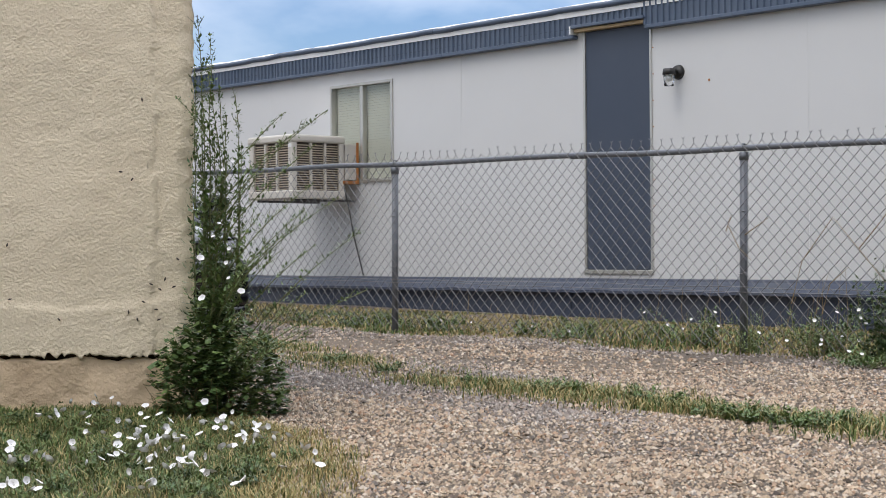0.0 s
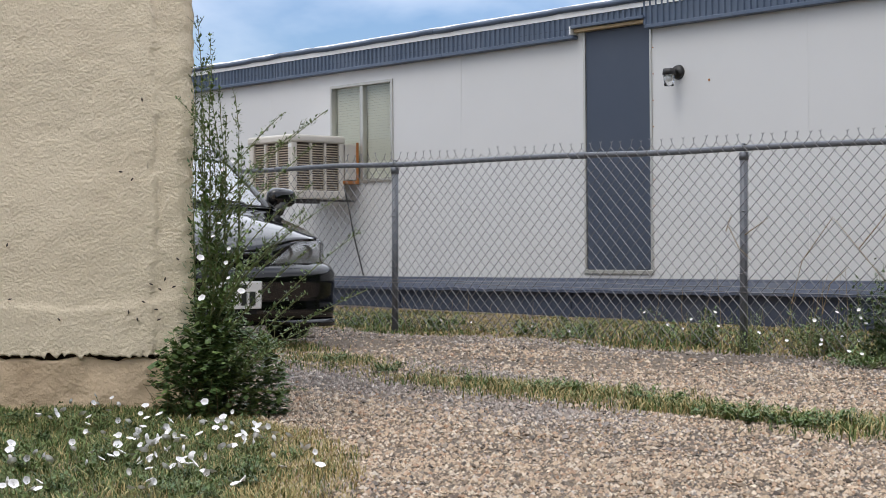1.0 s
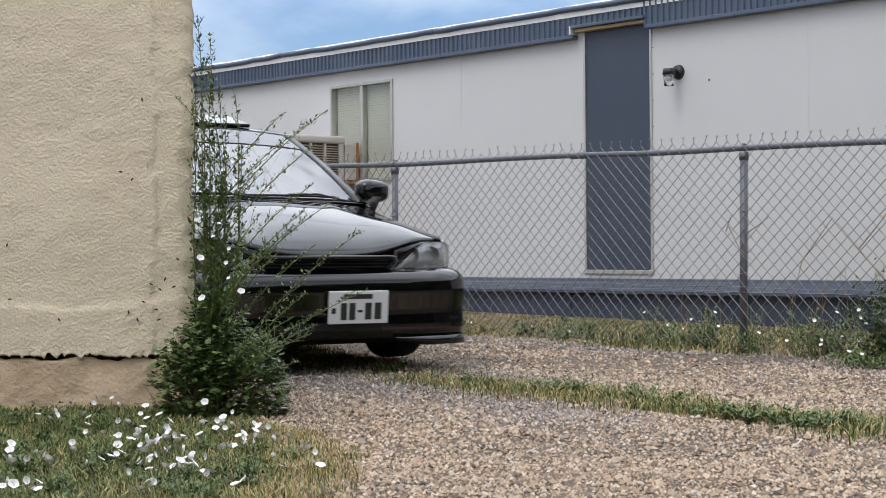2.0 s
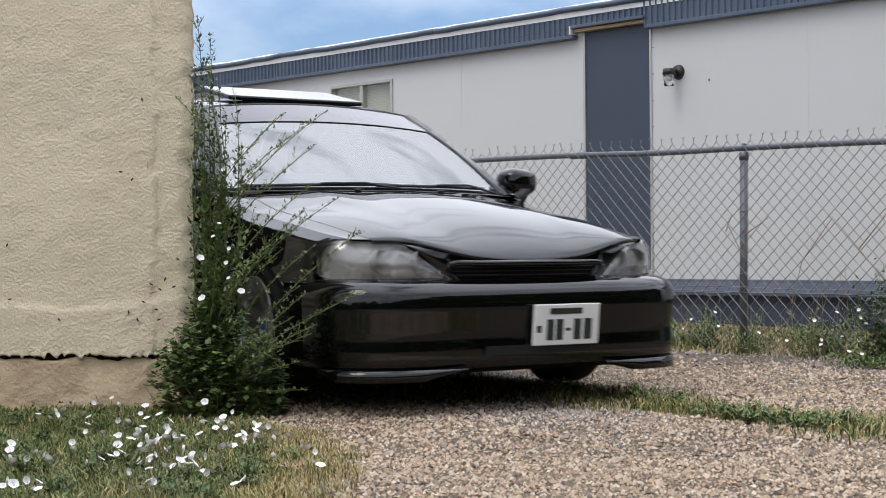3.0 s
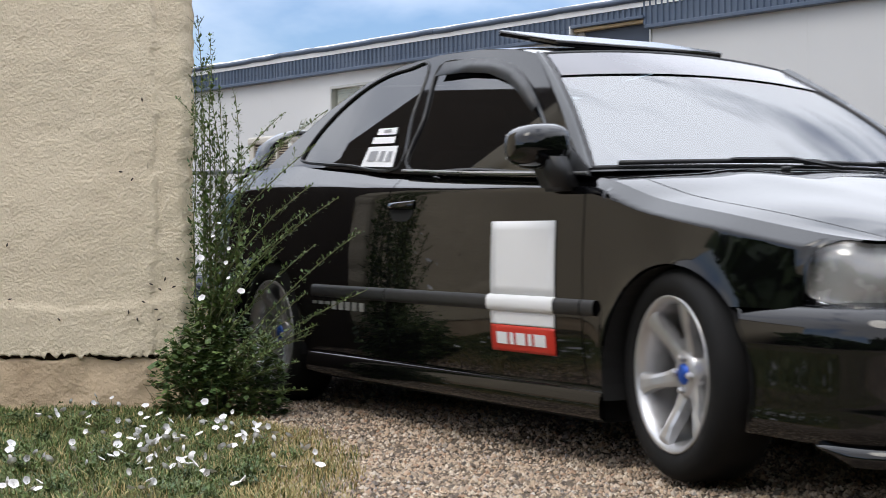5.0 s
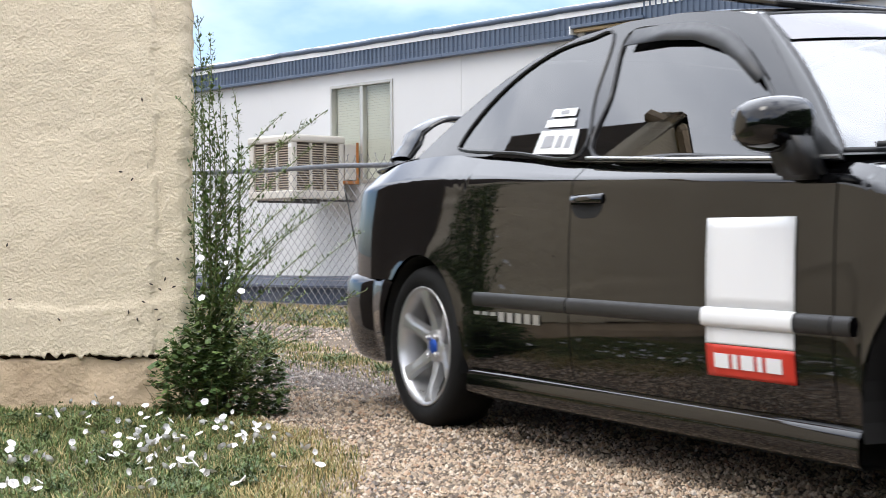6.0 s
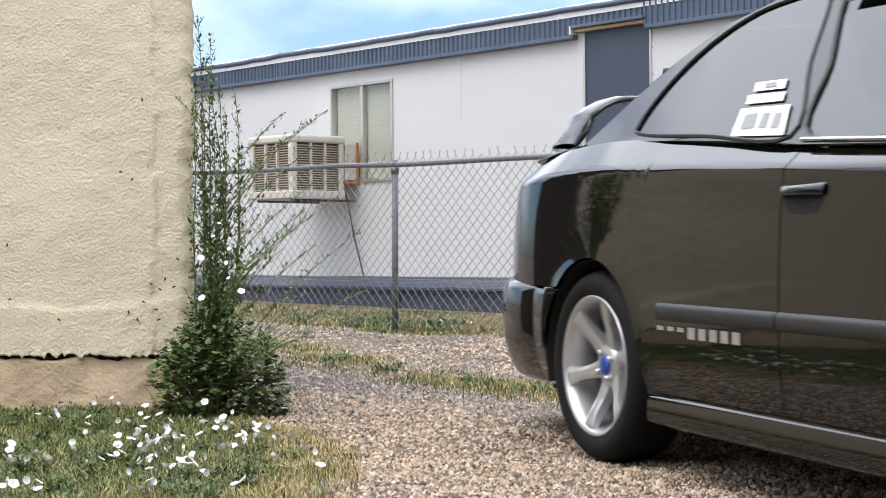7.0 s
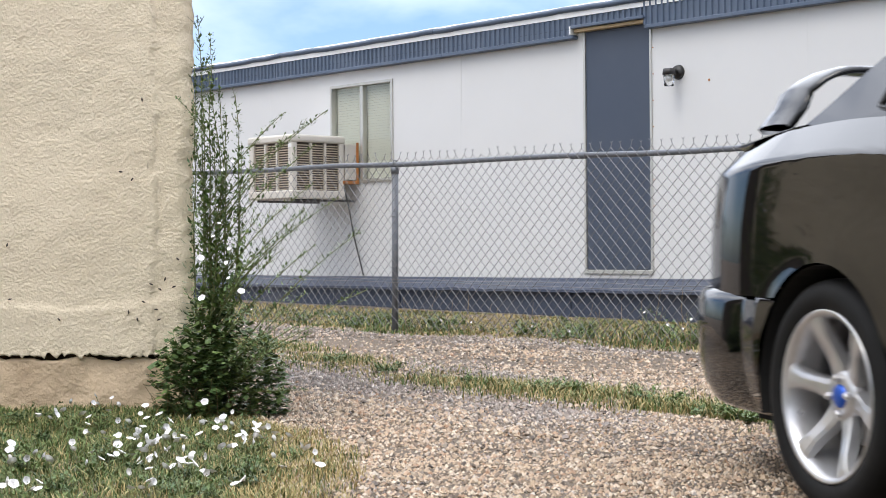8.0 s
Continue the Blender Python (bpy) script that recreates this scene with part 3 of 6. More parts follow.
    for bb in ((wx0, wx0 + f, -0.018, 0.06, wz0, wz1), (wx1 - f, wx1, -0.018, 0.06, wz0, wz1), (wx0 + f, wx1 - f, -0.018, 0.06, wz1 - f, wz1),
               (wx0 + f, wx1 - f, -0.022, 0.06, wz0, wz0 + f)):
        part("frame", boxed(*bb, 0.003), M["aluminium"], win, "dull aluminium window frame")
    mx = -3.37
    part("mullion", boxed(mx - .024, mx + .024, -0.008, 0.05, wz0 + f, wz1 - f, 0.003), M["aluminium"], win)
    for a, b, y in ((wx0 + f, mx - .024, 0.03), (mx + .024, wx1 - f, 0.015)):
        pb = bmesh.new()
        pb.faces.new([pb.verts.new(c) for c in ((a, y, wz0 + f), (b, y, wz0 + f), (b, y, wz1 - f), (a, y, wz1 - f))])
        g = part("pane", pb, M["glass"], win)
        g.visible_shadow = False
    for a, b in ((wx0 + f + .004, mx - .004), (mx + .004, wx1 - f - .004)):
        bm = bmesh.new()
        for i in range(36):
            z = wz0 + f + 0.01 + i * 0.0262
            vs = [bm.verts.new(p) for p in ((a, 0.055, z), (b, 0.055, z), (b, 0.066, z + 0.027), (a, 0.066, z + 0.027))]
            bm.faces.new(vs)
        bl = part("blind", bm, M["blind"], win, "closed cream slatted blind")
    part("room_back", boxed(wx0 - .1, wx1 + .1, 0.16, 0.18, wz0 - .1, wz1 + .1), M["cooler_dark"], home)
    # nail hole
    part("nail", boxed(0.97, 0.982, -0.006, 0.001, 1.93, 1.95), M["rust"], home)
    return home


make_trailer()


def make_cooler():
    c = thing("evaporative_cooler", "beige evaporative cooler box hung at the window", "air cooler", m=TRAILER)
    x0, x1, y0, y1, z0, z1 = -4.13, -3.41, -0.85, -0.2, 1.105, 1.735
    # cabinet: posts, top cap and base pan round three louvred faces
    bm = boxed(x0 - .012, x1 + .012, y0 - .012, y1 + .012, z1 - .075, z1, 0.02, 2)
    part("top_cap", bm, M["cooler"], c, "beige moulded top cap")
    part("base_pan", boxed(x0 - .008, x1 + .008, y0 - .008, y1 + .008, z0, z0 + .085, 0.012), M["cooler"], c)
    part("body", boxed(x0 + .03, x1 - .03, y0 + .03, y1 - .005, z0 + .02, z1 - .02), M["cooler_dark"], c, "dark pads behind the louvres")
    for px, py in ((x0, y0), (x1 - .075, y0), (x0, y1 - .06), (x1 - .075, y1 - .06)):
        part("corner_post", boxed(px, px + .075, py, py + .06, z0 + .08, z1 - .07, 0.008), M["cooler"], c)
    # louvres
    def face(axis):
        lo, hi = (x0 + .075, x1 - .075) if axis == "x" else (y0 + .06, y1 - .06)
        for k in range(1, 3):
            p = lo + (hi - lo) * k / 3
            bb = (p - .012, p + .012, y0 + .004, y0 + .03) if axis == "x" else (x1 - .03, x1 - .004, p - .012, p + .012)
            part("louvre_bar", boxed(*bb, z0 + .085, z1 - .075), M["cooler"], c)
        bm = bmesh.new()
        nsl = 19
        for i in range(nsl):
            z = z0 + .092 + (z1 - z0 - .175) * i / nsl
            if axis == "x":
                box(bm, lo, hi, y0 + .012, y0 + .026, z, z + 0.009)
            else:
                box(bm, x1 - .026, x1 - .012, lo, hi, z, z + 0.009)
        part("louvre_slats", bm, M["louver"], c, "brownish louvre slats")
    face("x")
    face("y")
    part("maker_plate", boxed(-3.475, -3.425, y0 - .004, y0 + .01, 1.61, 1.645), M["white_label"], c, "small white plate")
    part("duct", boxed(-3.86, -3.402, y1 + .012, -0.024, 1.30, 1.66, 0.006), M["cooler"], c, "beige sheet-metal duct into the window")
    part("duct_flange", boxed(-3.399, -3.389, -0.055, -0.025, 1.28, 1.68, 0.003), M["rust"], c, "rusty orange flange")
    part("bracket", boxed(-3.55, -3.39, -0.22, -0.02, 1.262, 1.292, 0.004), M["rust"], c, "rusted steel support bracket")
    for px in (-4.05, -3.5):
        bm = tube(bmesh.new(), [(px, -0.8, 1.095), (px, -0.012, 1.095)], 0.014, 6)
        part("support_bar", bm, M["black_metal"], c)
    return c


make_cooler()


def make_power_cord():
    pts = []
    for i in range(17):
        t = i / 16
        pts.append((-3.47 + 0.12 * t + 0.02 * math.sin(t * 7) * (1 - t), -0.16 * (1 - t) - 0.012, 1.262 - 0.92 * t))
    bm = tube(bmesh.new(), pts, 0.008, 6)
    ob = new("power_cord", mesh_of(bm, "power_cord", M["cable"], True))
    ob.matrix_basis = TRAILER
    tagged(ob, "black cord hanging from the cooler down the wall", "cable")


make_power_cord()


def make_wall_lamp():
    l = thing("wall_lamp", "black porch lamp with clear ribbed jar on the siding", "wall lamp", m=TRAILER @ pose(0.665, 0, 2.03))
    bm = bmesh.new()
    bmesh.ops.create_cone(bm, cap_ends=True, segments=24, radius1=0.062, radius2=0.050, depth=0.03)
    part("backplate", bm, M["black_metal"], l, "", True, pose(0, -0.016, 0, 90))
    bm = tube(bmesh.new(), [(0, -0.03, 0.0), (0, -0.07, 0.006), (0, -0.115, 0.0)], 0.022, 10)
    part("arm", bm, M["black_metal"], l, "", True)
    bm = bmesh.new()
    bmesh.ops.create_cone(bm, cap_ends=True, segments=20, radius1=0.055, radius2=0.048, depth=0.05)
    part("cap", bm, M["black_metal"], l, "", True, pose(0, -0.125, -0.005))
    bm = bmesh.new()
    bmesh.ops.create_cone(bm, cap_ends=True, segments=20, radius1=0.040, radius2=0.046, depth=0.09)
    part("jar", bm, M["jar_glass"], l, "clear pressed-glass jar", True, pose(0, -0.125, -0.075))
    bm = bmesh.new()
    bmesh.ops.create_uvsphere(bm, u_segments=10, v_segments=8, radius=0.022)
    part("bulb", bm, M["white_label"], l, "", True, pose(0, -0.125, -0.06))


make_wall_lamp()


# ---- chain-link fence ----
FENCE = pose(1.798, 9.35, 0, 0, 0, -43.7)


def make_fence():
    f = thing("chain_link_fence", "galvanised chain-link fence with bent wire tips", "fence", m=FENCE)
    a, b = -8.1, 4.6
    posts = (-5.94, -2.97, 0.0, 2.95)
    rail_z = 1.218
    bm = bmesh.new()
    pts = [(a + (b - a) * i / 40, 0, rail_z + 0.006 * noise.noise((i * 0.4, 0, 1)) + 0.004 * math.sin(i)) for i in range(41)]
    tube(bm, pts, 0.019, 10)
    part("top_rail", bm, M["galvanised"], f, "weathered grey steel top rail", True)
    for px in (-1.32, 1.65, -4.3):
        part("rail_sleeve", tube(bmesh.new(), [(px, 0, rail_z), (px + .12, 0, rail_z)], 0.0225, 10), M["galvanised"], f, "", True)
    for px in posts:
        bm = tube(bmesh.new(), [(px, 0.0, -0.1), (px, 0.0, rail_z - 0.035)], 0.024, 12)
        post = part("post", bm, M["galvanised"], f, "grey steel post", True)
        bm = tube(bmesh.new(), [(px, 0, rail_z - 0.07), (px, 0, rail_z - 0.022)], 0.029, 12)
        part("post_cap", bm, M["galvanised"], post, "", True)
        bm = bmesh.new()
        tube(bm, [(px, -0.026, rail_z), (px, -0.010, rail_z + 0.026), (px, 0.010, rail_z + 0.026), (px, 0.026, rail_z), (px, 0.0, rail_z - 0.03)], 0.006, 5)
        part("loop_cap", bm, M["galvanised"], post)
        for tz in (0.82, 0.45):
            pt = [(px + 0.027 * math.cos(k), 0.027 * math.sin(k) - 0.002, tz + 0.004 * k) for k in np.linspace(0, 6.28, 9)]
            part("wire_tie", tube(bmesh.new(), pt, 0.0025, 4), M["wire"], post)
    # woven mesh: every picket is a zigzag wire; it bulges and the foot is bent
    rng = np.random.default_rng(2)
    p, hh = 0.040, 0.041
    vs, fs = [], []
    r = 0.0024

    def bar(q0, q1):
        d = Vector(q1) - Vector(q0)
        d.normalize()
        s = Vector((0, 1, 0))
        t = d.cross(s)
        k = len(vs)
        for q in (q0, q1):
            for u, v in ((1, 0), (-0.5, 0.87), (-0.5, -0.87)):
                w = Vector(q) + t * (u * r) + s * (v * r)
                vs.append((w.x, w.y, w.z))
        for i in range(3):
            j = (i + 1) % 3
            fs.append((k + i, k + j, k + 3 + j, k + 3 + i))
    n = int((b - a) / p)
    for i in range(n):
        pts = []
        m = 31
        for j in range(m + 1):
            z = 1.262 - j * hh
            x = a + (i + ((i + j) % 2)) * p
            # sagging and kinks grow towards the loose foot
            low = max(0, (0.55 - z) / 0.5)
            x += 0.010 * noise.noise((x * 1.2, z * 2.5, 3)) + 0.022 * low * noise.noise((x * 4, z * 6, 8))
            y = 0.024 * -1 + 0.02 * noise.noise((x * 1.3, z * 1.5, 6)) * low
            zz = z + 0.006 * noise.noise((x * 1.5, z * 2, 2)) + 0.02 * low * noise.noise((x * 3, z * 4, 1))
            if zz < 0.02:
                break
            pts.append((x, y, zz))
        for q0, q1 in zip(pts, pts[1:]):
            bar(q0, q1)
        # twisted barb above the rail
        if (i % 2) == 0 and rng.random() < 0.94:
            x, y, z = pts[0] if (i % 2 == 0) else pts[1]
            ln = 0.022 + 0.012 * rng.random()
            lean = rng.normal(0, 0.008)
            xt = pts[1][0] if abs(pts[1][2] - 1.262) < abs(pts[0][2] - 1.262) else pts[0][0]
            bar((xt, y, 1.262), (xt + lean, y, 1.262 + ln))
            bar((xt + lean, y, 1.262 + ln), (xt + lean + 0.010, y, 1.262 + ln + 0.012))
            bar((xt + lean, y, 1.262 + ln), (xt + lean - 0.010, y, 1.262 + ln + 0.010))
    ob = new("wire_mesh", mesh_np("wire_mesh", vs, fs, M["wire"]))
    ob.parent = f
    tagged(ob, "diamond wire mesh, loose and kinked at the foot", kind="stuff")
    # slack tension wires low on the fence
    for z, amp in ((0.36, 0.012), (0.385, 0.02)):
        pts = [(a + (b - a) * i / 60, -0.03, z + amp * noise.noise((i * 0.35, z * 50, 0))) for i in range(61)]
        part("tension_wire", tube(bmesh.new(), pts, 0.0022, 4), M["wire"], f)
    return f


make_fence()


# ---- plants ----
def leaf_mesh(name, leaves, material, parent, label=""):
    """One mesh of small pointed leaves; leaves: place, length, width, yaw, pitch."""
    vs, fs = [], []
    for (x, y, z), ln, wd, yaw, pit in leaves:
        d = Vector((math.cos(yaw) * math.cos(pit), math.sin(yaw) * math.cos(pit), math.sin(pit)))
        s = d.cross(Vector((0, 0, 1)))
        if s.length < 1e-3:
            s = Vector((1, 0, 0))
        s.normalize()
        n = s.cross(d)
        o = Vector((x, y, z))
        k = len(vs)
        mid = o + d * ln * 0.45 + n * (-0.10 * ln)
        for p in (o, mid - s * wd + n * 0.10 * wd, o + d * ln, mid + s * wd + n * 0.10 * wd, mid):
            vs.append(tuple(p))
        fs += [(k, k + 1, k + 4), (k + 1, k + 2, k + 4), (k + 2, k + 3, k + 4), (k + 3, k, k + 4)]
    ob = new(name, mesh_np(name, vs, fs, material))
    ob.parent = parent
    return tagged(ob, label, kind="stuff")


def at_depth(px, py, d):
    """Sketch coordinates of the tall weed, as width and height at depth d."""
    return Vector(((px - 784) / 2767 * d, d, 0.686 + (420 - py) / 2767 * d))


def bloom(bm, o, r, tilt, yaw):
    """A funnel flower of five fused lobes."""
    m = Matrix.Translation(o) @ Euler((tilt, 0, yaw)).to_matrix().to_4x4()
    c = bm.verts.new(m @ Vector((0, 0, -r * 0.55)))
    ring = [bm.verts.new(m @ Vector((math.cos(k * math.tau / 10) * r * q, math.sin(k * math.tau / 10) * r * q, 0.0 if k % 2 else 0.06 * r)))
            for k, q in ((k, 1.0 if k % 2 else 0.88) for k in range(10))]
    mid = [bm.verts.new(m @ Vector((math.cos(k * math.tau / 10) * r * 0.4, math.sin(k * math.tau / 10) * r * 0.4, -r * 0.22))) for k in range(10)]
    for k in range(10):
        j = (k + 1) % 10
        bm.faces.new((mid[k], mid[j], ring[j], ring[k]))
        bm.faces.new((c, mid[j], mid[k]))


def make_tall_weed():
    rng = random.Random(21)
    plant = thing("tall_weed", "tall leggy green weed with bindweed at the wall corner", "shrub", m=pose(-0.90, 6.08, 0))
    base = Vector((-0.90, 6.08, 0))
    stems, leaves, small = [], [], []
    up = [(352, 28, 6.10), (373, 60, 6.06), (346, 115, 6.14), (366, 105, 6.0), (388, 150, 6.05), (402, 205, 5.98), (418, 165, 6.02), (356, 170, 5.98), (380, 240, 6.12), (345, 230, 6.02), (428, 250, 5.95), (400, 300, 6.0)]
    for px, py, d in up:
        top = at_depth(px, py, d) - base
        b0 = Vector((rng.uniform(-.08, .05), rng.uniform(-.07, .07), 0))
        bow = Vector((rng.uniform(-.02, .05), rng.uniform(-.04, .04), 0))
        stems.append([b0 + (top - b0) * t + bow * math.sin(t * math.pi) + Vector((rng.uniform(-.006, .006), 0, 0)) for t in [i / 9 for i in range(10)]])
    side = [(505, 198, 5.8, .55), (578, 196, 5.75, .5), (560, 255, 5.75, .5), (528, 232, 5.9, .55), (470, 300, 5.8, .45), (548, 330, 5.7, .38), (540, 372, 5.8, .35), (596, 352, 5.75, .36), (520, 400, 5.7, .33), (640, 408, 5.7, .33),
            (560, 432, 5.75, .3), (500, 440, 5.8, .3), (648, 514, 5.7, .25), (540, 520, 5.75, .2), (560, 575, 5.7, .15), (552, 590, 5.8, .12), (520, 560, 5.75, .18), (460, 380, 5.8, .4), (312, 172, 6.12, .55),
            (450, 455, 5.75, .28), (530, 640, 5.7, .08), (545, 690, 5.75, .04), (300, 600, 5.98, .1), (275, 660, 5.98, .04), (500, 610, 5.65, .1), (440, 600, 5.7, .1)]
    for px, py, d, f in side:
        top = at_depth(px, py, d) - base
        # branches leave the column lower down and curve outwards
        sx = 372 + rng.uniform(-18, 26)
        b0 = at_depth(sx, min(700, py + 55 + 0.62 * abs(px - sx) + rng.uniform(0, 50)), 6.02) - base
        mid = Vector((b0.x + (top.x - b0.x) * .42, (b0.y + top.y) / 2, b0.z + (top.z - b0.z) * .60))
        stems.append([b0 * (1 - t) ** 2 + mid * 2 * t * (1 - t) + top * t * t for t in [i / 8 for i in range(9)]])
    for i, st in enumerate(stems):
        main = i < len(up)
        part("stem", tube(bmesh.new(), st, 0.0048 if main else 0.0028, 5, 0.0012), M["stem"], plant, "", True)
        ln = sum((b - a).length for a, b in zip(st, st[1:]))
        n = int(ln * (300 if main else 230))
        for _ in range(n):
            t = rng.random() ** (0.8 if main else 0.75)
            f = t * (len(st) - 1)
            k = min(int(f), len(st) - 2)
            p = st[k].lerp(st[k + 1], f - k)
            p = p + Vector((rng.gauss(0, .013), rng.gauss(0, .014), rng.gauss(0, .006))) * (1.7 - 1.3 * t)
            if p.z < 0.02:
                continue
            size = (0.034 if main else 0.025) * (1.25 - 0.75 * t) * rng.uniform(0.6, 1.3)
            leaves.append((p, size, size * rng.uniform(.16, .30), rng.uniform(0, math.tau), rng.uniform(-.3, 1.1)))
        # side twigs with seed heads
        for _ in range(int(ln * (11 if main else 8))):
            t = rng.uniform(0.25, 0.98)
            f = t * (len(st) - 1)
            k = min(int(f), len(st) - 2)
            p = st[k].lerp(st[k + 1], f - k)
            d = (st[k + 1] - st[k]).normalized() + Vector((rng.uniform(-.8, .9), rng.uniform(-.8, .8), rng.uniform(-.1, .5)))
            l2 = rng.uniform(.03, .10) * (1.2 - .6 * t)
            q = p + d.normalized() * l2
            part("twig", tube(bmesh.new(), [p, (p + q) / 2 + Vector((0, 0, .004)), q], 0.0014, 3, 0.0008), M["stem"], plant)
            for j in range(6):
                pp = p.lerp(q, 0.3 + 0.7 * j / 5)
                leaves.append((pp, rng.uniform(.008, .020), rng.uniform(.002, .0045), rng.uniform(0, math.tau), rng.uniform(-.2, 1.2)))
    leaf_mesh("leaves", leaves, M["leaf"], plant, "narrow green leaves")
    # dense dark bindweed mat at the foot
    mat_leaves = []
    for _ in range(3400):
        a, r = rng.uniform(0, math.tau), rng.random() ** 0.55
        x, y = math.cos(a) * r * (0.265 + 0.10 * noise.noise((a * 1.3, 3, 1))) + 0.04, math.sin(a) * r * 0.18 - 0.06
        if y > 0.10 and x < -0.08:
            continue
        z = rng.random() ** 1.1 * 0.44 * (1 - 0.55 * r * r) * (1.0 + 0.3 * noise.noise((x * 9, y * 9, 2))) + 0.01
        s = rng.uniform(.020, .046)
        mat_leaves.append(((x, y, z), s, s * rng.uniform(.28, .45), rng.uniform(0, math.tau), rng.uniform(-.7, .5)))
    leaf_mesh("bindweed_leaves", mat_leaves[::3], M["dark_leaf"], plant, "dark arrow-shaped bindweed leaves")
    leaf_mesh("bindweed_leaves", mat_leaves[1::3] + mat_leaves[2::3], M["leaf"], plant, "fresh arrow-shaped bindweed leaves")
    # straw at the foot
    for _ in range(46):
        a = rng.uniform(0, math.tau)
        b0 = Vector((rng.uniform(-.22, .16), rng.uniform(-.2, .0), 0.0))
        q = b0 + Vector((math.cos(a) * .08, math.sin(a) * .05 - .03, rng.uniform(.04, .18)))
        part("straw", tube(bmesh.new(), [b0, (b0 + q) / 2 + Vector((0, 0, .02)), q], 0.0016, 3, 0.0008), M["dry_stem"], plant)
    for px, py, d in ((357, 527, 5.85), (427, 515, 5.8), (355, 456, 5.9), (405, 440, 5.9), (404, 492, 5.85), (395, 300, 5.95), (412, 285, 5.95), (400, 465, 5.8), (362, 711, 5.82), (388, 395, 5.9), (377, 418, 5.9)):
        bm = bmesh.new()
        big = (px, py) in ((357, 527), (427, 515), (362, 711), (355, 456))
        bloom(bm, at_depth(px, py, d) - base, 0.016 if big else 0.009, rng.uniform(.5, 1.2), rng.uniform(-.6, .6))
        part("flower", bm, M["petal"], plant, "small white flower", True)


make_tall_weed()


def make_flowers():
    """White bindweed flowers in the lawn."""
    rng = random.Random(4)
    spots = [(75, 733), (95, 738), (110, 728), (130, 727), (150, 745), (172, 727), (205, 728), (262, 720), (258, 741), (212, 752), (160, 771), (190, 775), (235, 770), (248, 772), (285, 771), (300, 765), (270, 780),
             (275, 787), (295, 790), (255, 800), (265, 803), (215, 775), (310, 800), (318, 822), (290, 845), (330, 815), (360, 755), (393, 740), (390, 758), (425, 770), (440, 765), (468, 775), (430, 780), (485, 780), (515, 790),
             (500, 790), (410, 785), (455, 795), (555, 813), (545, 810), (500, 820), (165, 808), (170, 822), (135, 797), (25, 829), (15, 868), (30, 875), (65, 862), (68, 875), (235, 878), (190, 704), (60, 818), (350, 830),
             (265, 843), (240, 790), (230, 800), (455, 772), (345, 776), (5, 800), (45, 825), (370, 842), (435, 862), (275, 866), (385, 790), (320, 775), (220, 800), (245, 812), (270, 810), (300, 778)]
    masters = []
    spots += [(px + rng.uniform(-22, 22), py + rng.uniform(-8, 12)) for px, py in spots + spots[10:32]]
    for px, py in spots:
        h = 0.030 + rng.uniform(0, .035)
        y = 5.2
        for _ in range(6):
            y = max(3.95, min(6.12, (0.686 - h) * 2767 / (py - 420)))
        x = (px - 784) / 2767 * y
        m = pose(x, y, 0, rng.uniform(-18, 18), rng.uniform(-18, 18), rng.uniform(0, 360))
        if len(masters) < 4:
            k = len(masters)
            f = thing("bindweed_flower", "white funnel-shaped bindweed flower in the grass", "flower", "white flowers in the lawn", m)
            bm = bmesh.new()
            bloom(bm, Vector((0, 0, 0.054 + 0.006 * k)), (0.0135, 0.0105, 0.0155, 0.0115)[k], (0.3, 1.0, 0.7, 1.35)[k], 0.4 * k)
            part("petals", bm, M["petal"], f, "", True)
            part("stalk", tube(bmesh.new(), [(0, 0, -0.01), (0.004, 0.006, 0.02), (0, 0.002, 0.050 + 0.006 * k)], 0.0014, 4), M["stem"], f)
            masters.append(f)
        else:
            copy_thing(rng.choice(masters), m)


make_flowers()


def weed(x, y, h, r, n, kind="leaf", stalks=8, seed=0, label="low green leafy weed beside the drive", name="weed_clump", group="weeds", flowers=0, ln=(.018, .04)):
    rng = random.Random(seed)
    w = thing(name, label, "weed", group, pose(x, y, -0.005))
    leaves = []
    for _ in range(stalks):
        a, q = rng.uniform(0, math.tau), rng.random() ** .6
        b0 = Vector((math.cos(a) * r * q * .5, math.sin(a) * r * q * .5, 0))
        top = Vector((math.cos(a) * r * q, math.sin(a) * r * q, h * rng.uniform(.5, 1.0)))
        part("stem", tube(bmesh.new(), [b0, b0.lerp(top, .5) + Vector((0, 0, h * .08)), top], 0.0025, 4, 0.001), M["stem"], w)
        for _ in range(n // stalks):
            t = rng.random()
            p = b0.lerp(top, t) + Vector((rng.gauss(0, r * .10), rng.gauss(0, r * .10), rng.gauss(0, h * .05)))
            s = rng.uniform(*ln) * (1.15 - .5 * t)
            leaves.append(((p.x, p.y, max(0.004, p.z)), s, s * rng.uniform(.15, .3), rng.uniform(0, math.tau), rng.uniform(-.2, .9)))
    leaf_mesh("leaves", leaves, M[kind], w)
    for _ in range(flowers):
        a, q = rng.uniform(0, math.tau), rng.random() ** .5
        bm = bmesh.new()
        bloom(bm, Vector((math.cos(a) * r * q, -abs(math.sin(a)) * r * q, h * rng.uniform(.25, .95))), 0.012, rng.uniform(.4, 1.2), rng.uniform(-.8, .8))
        part("flower", bm, M["petal"], w, "white flower", True)
    return w


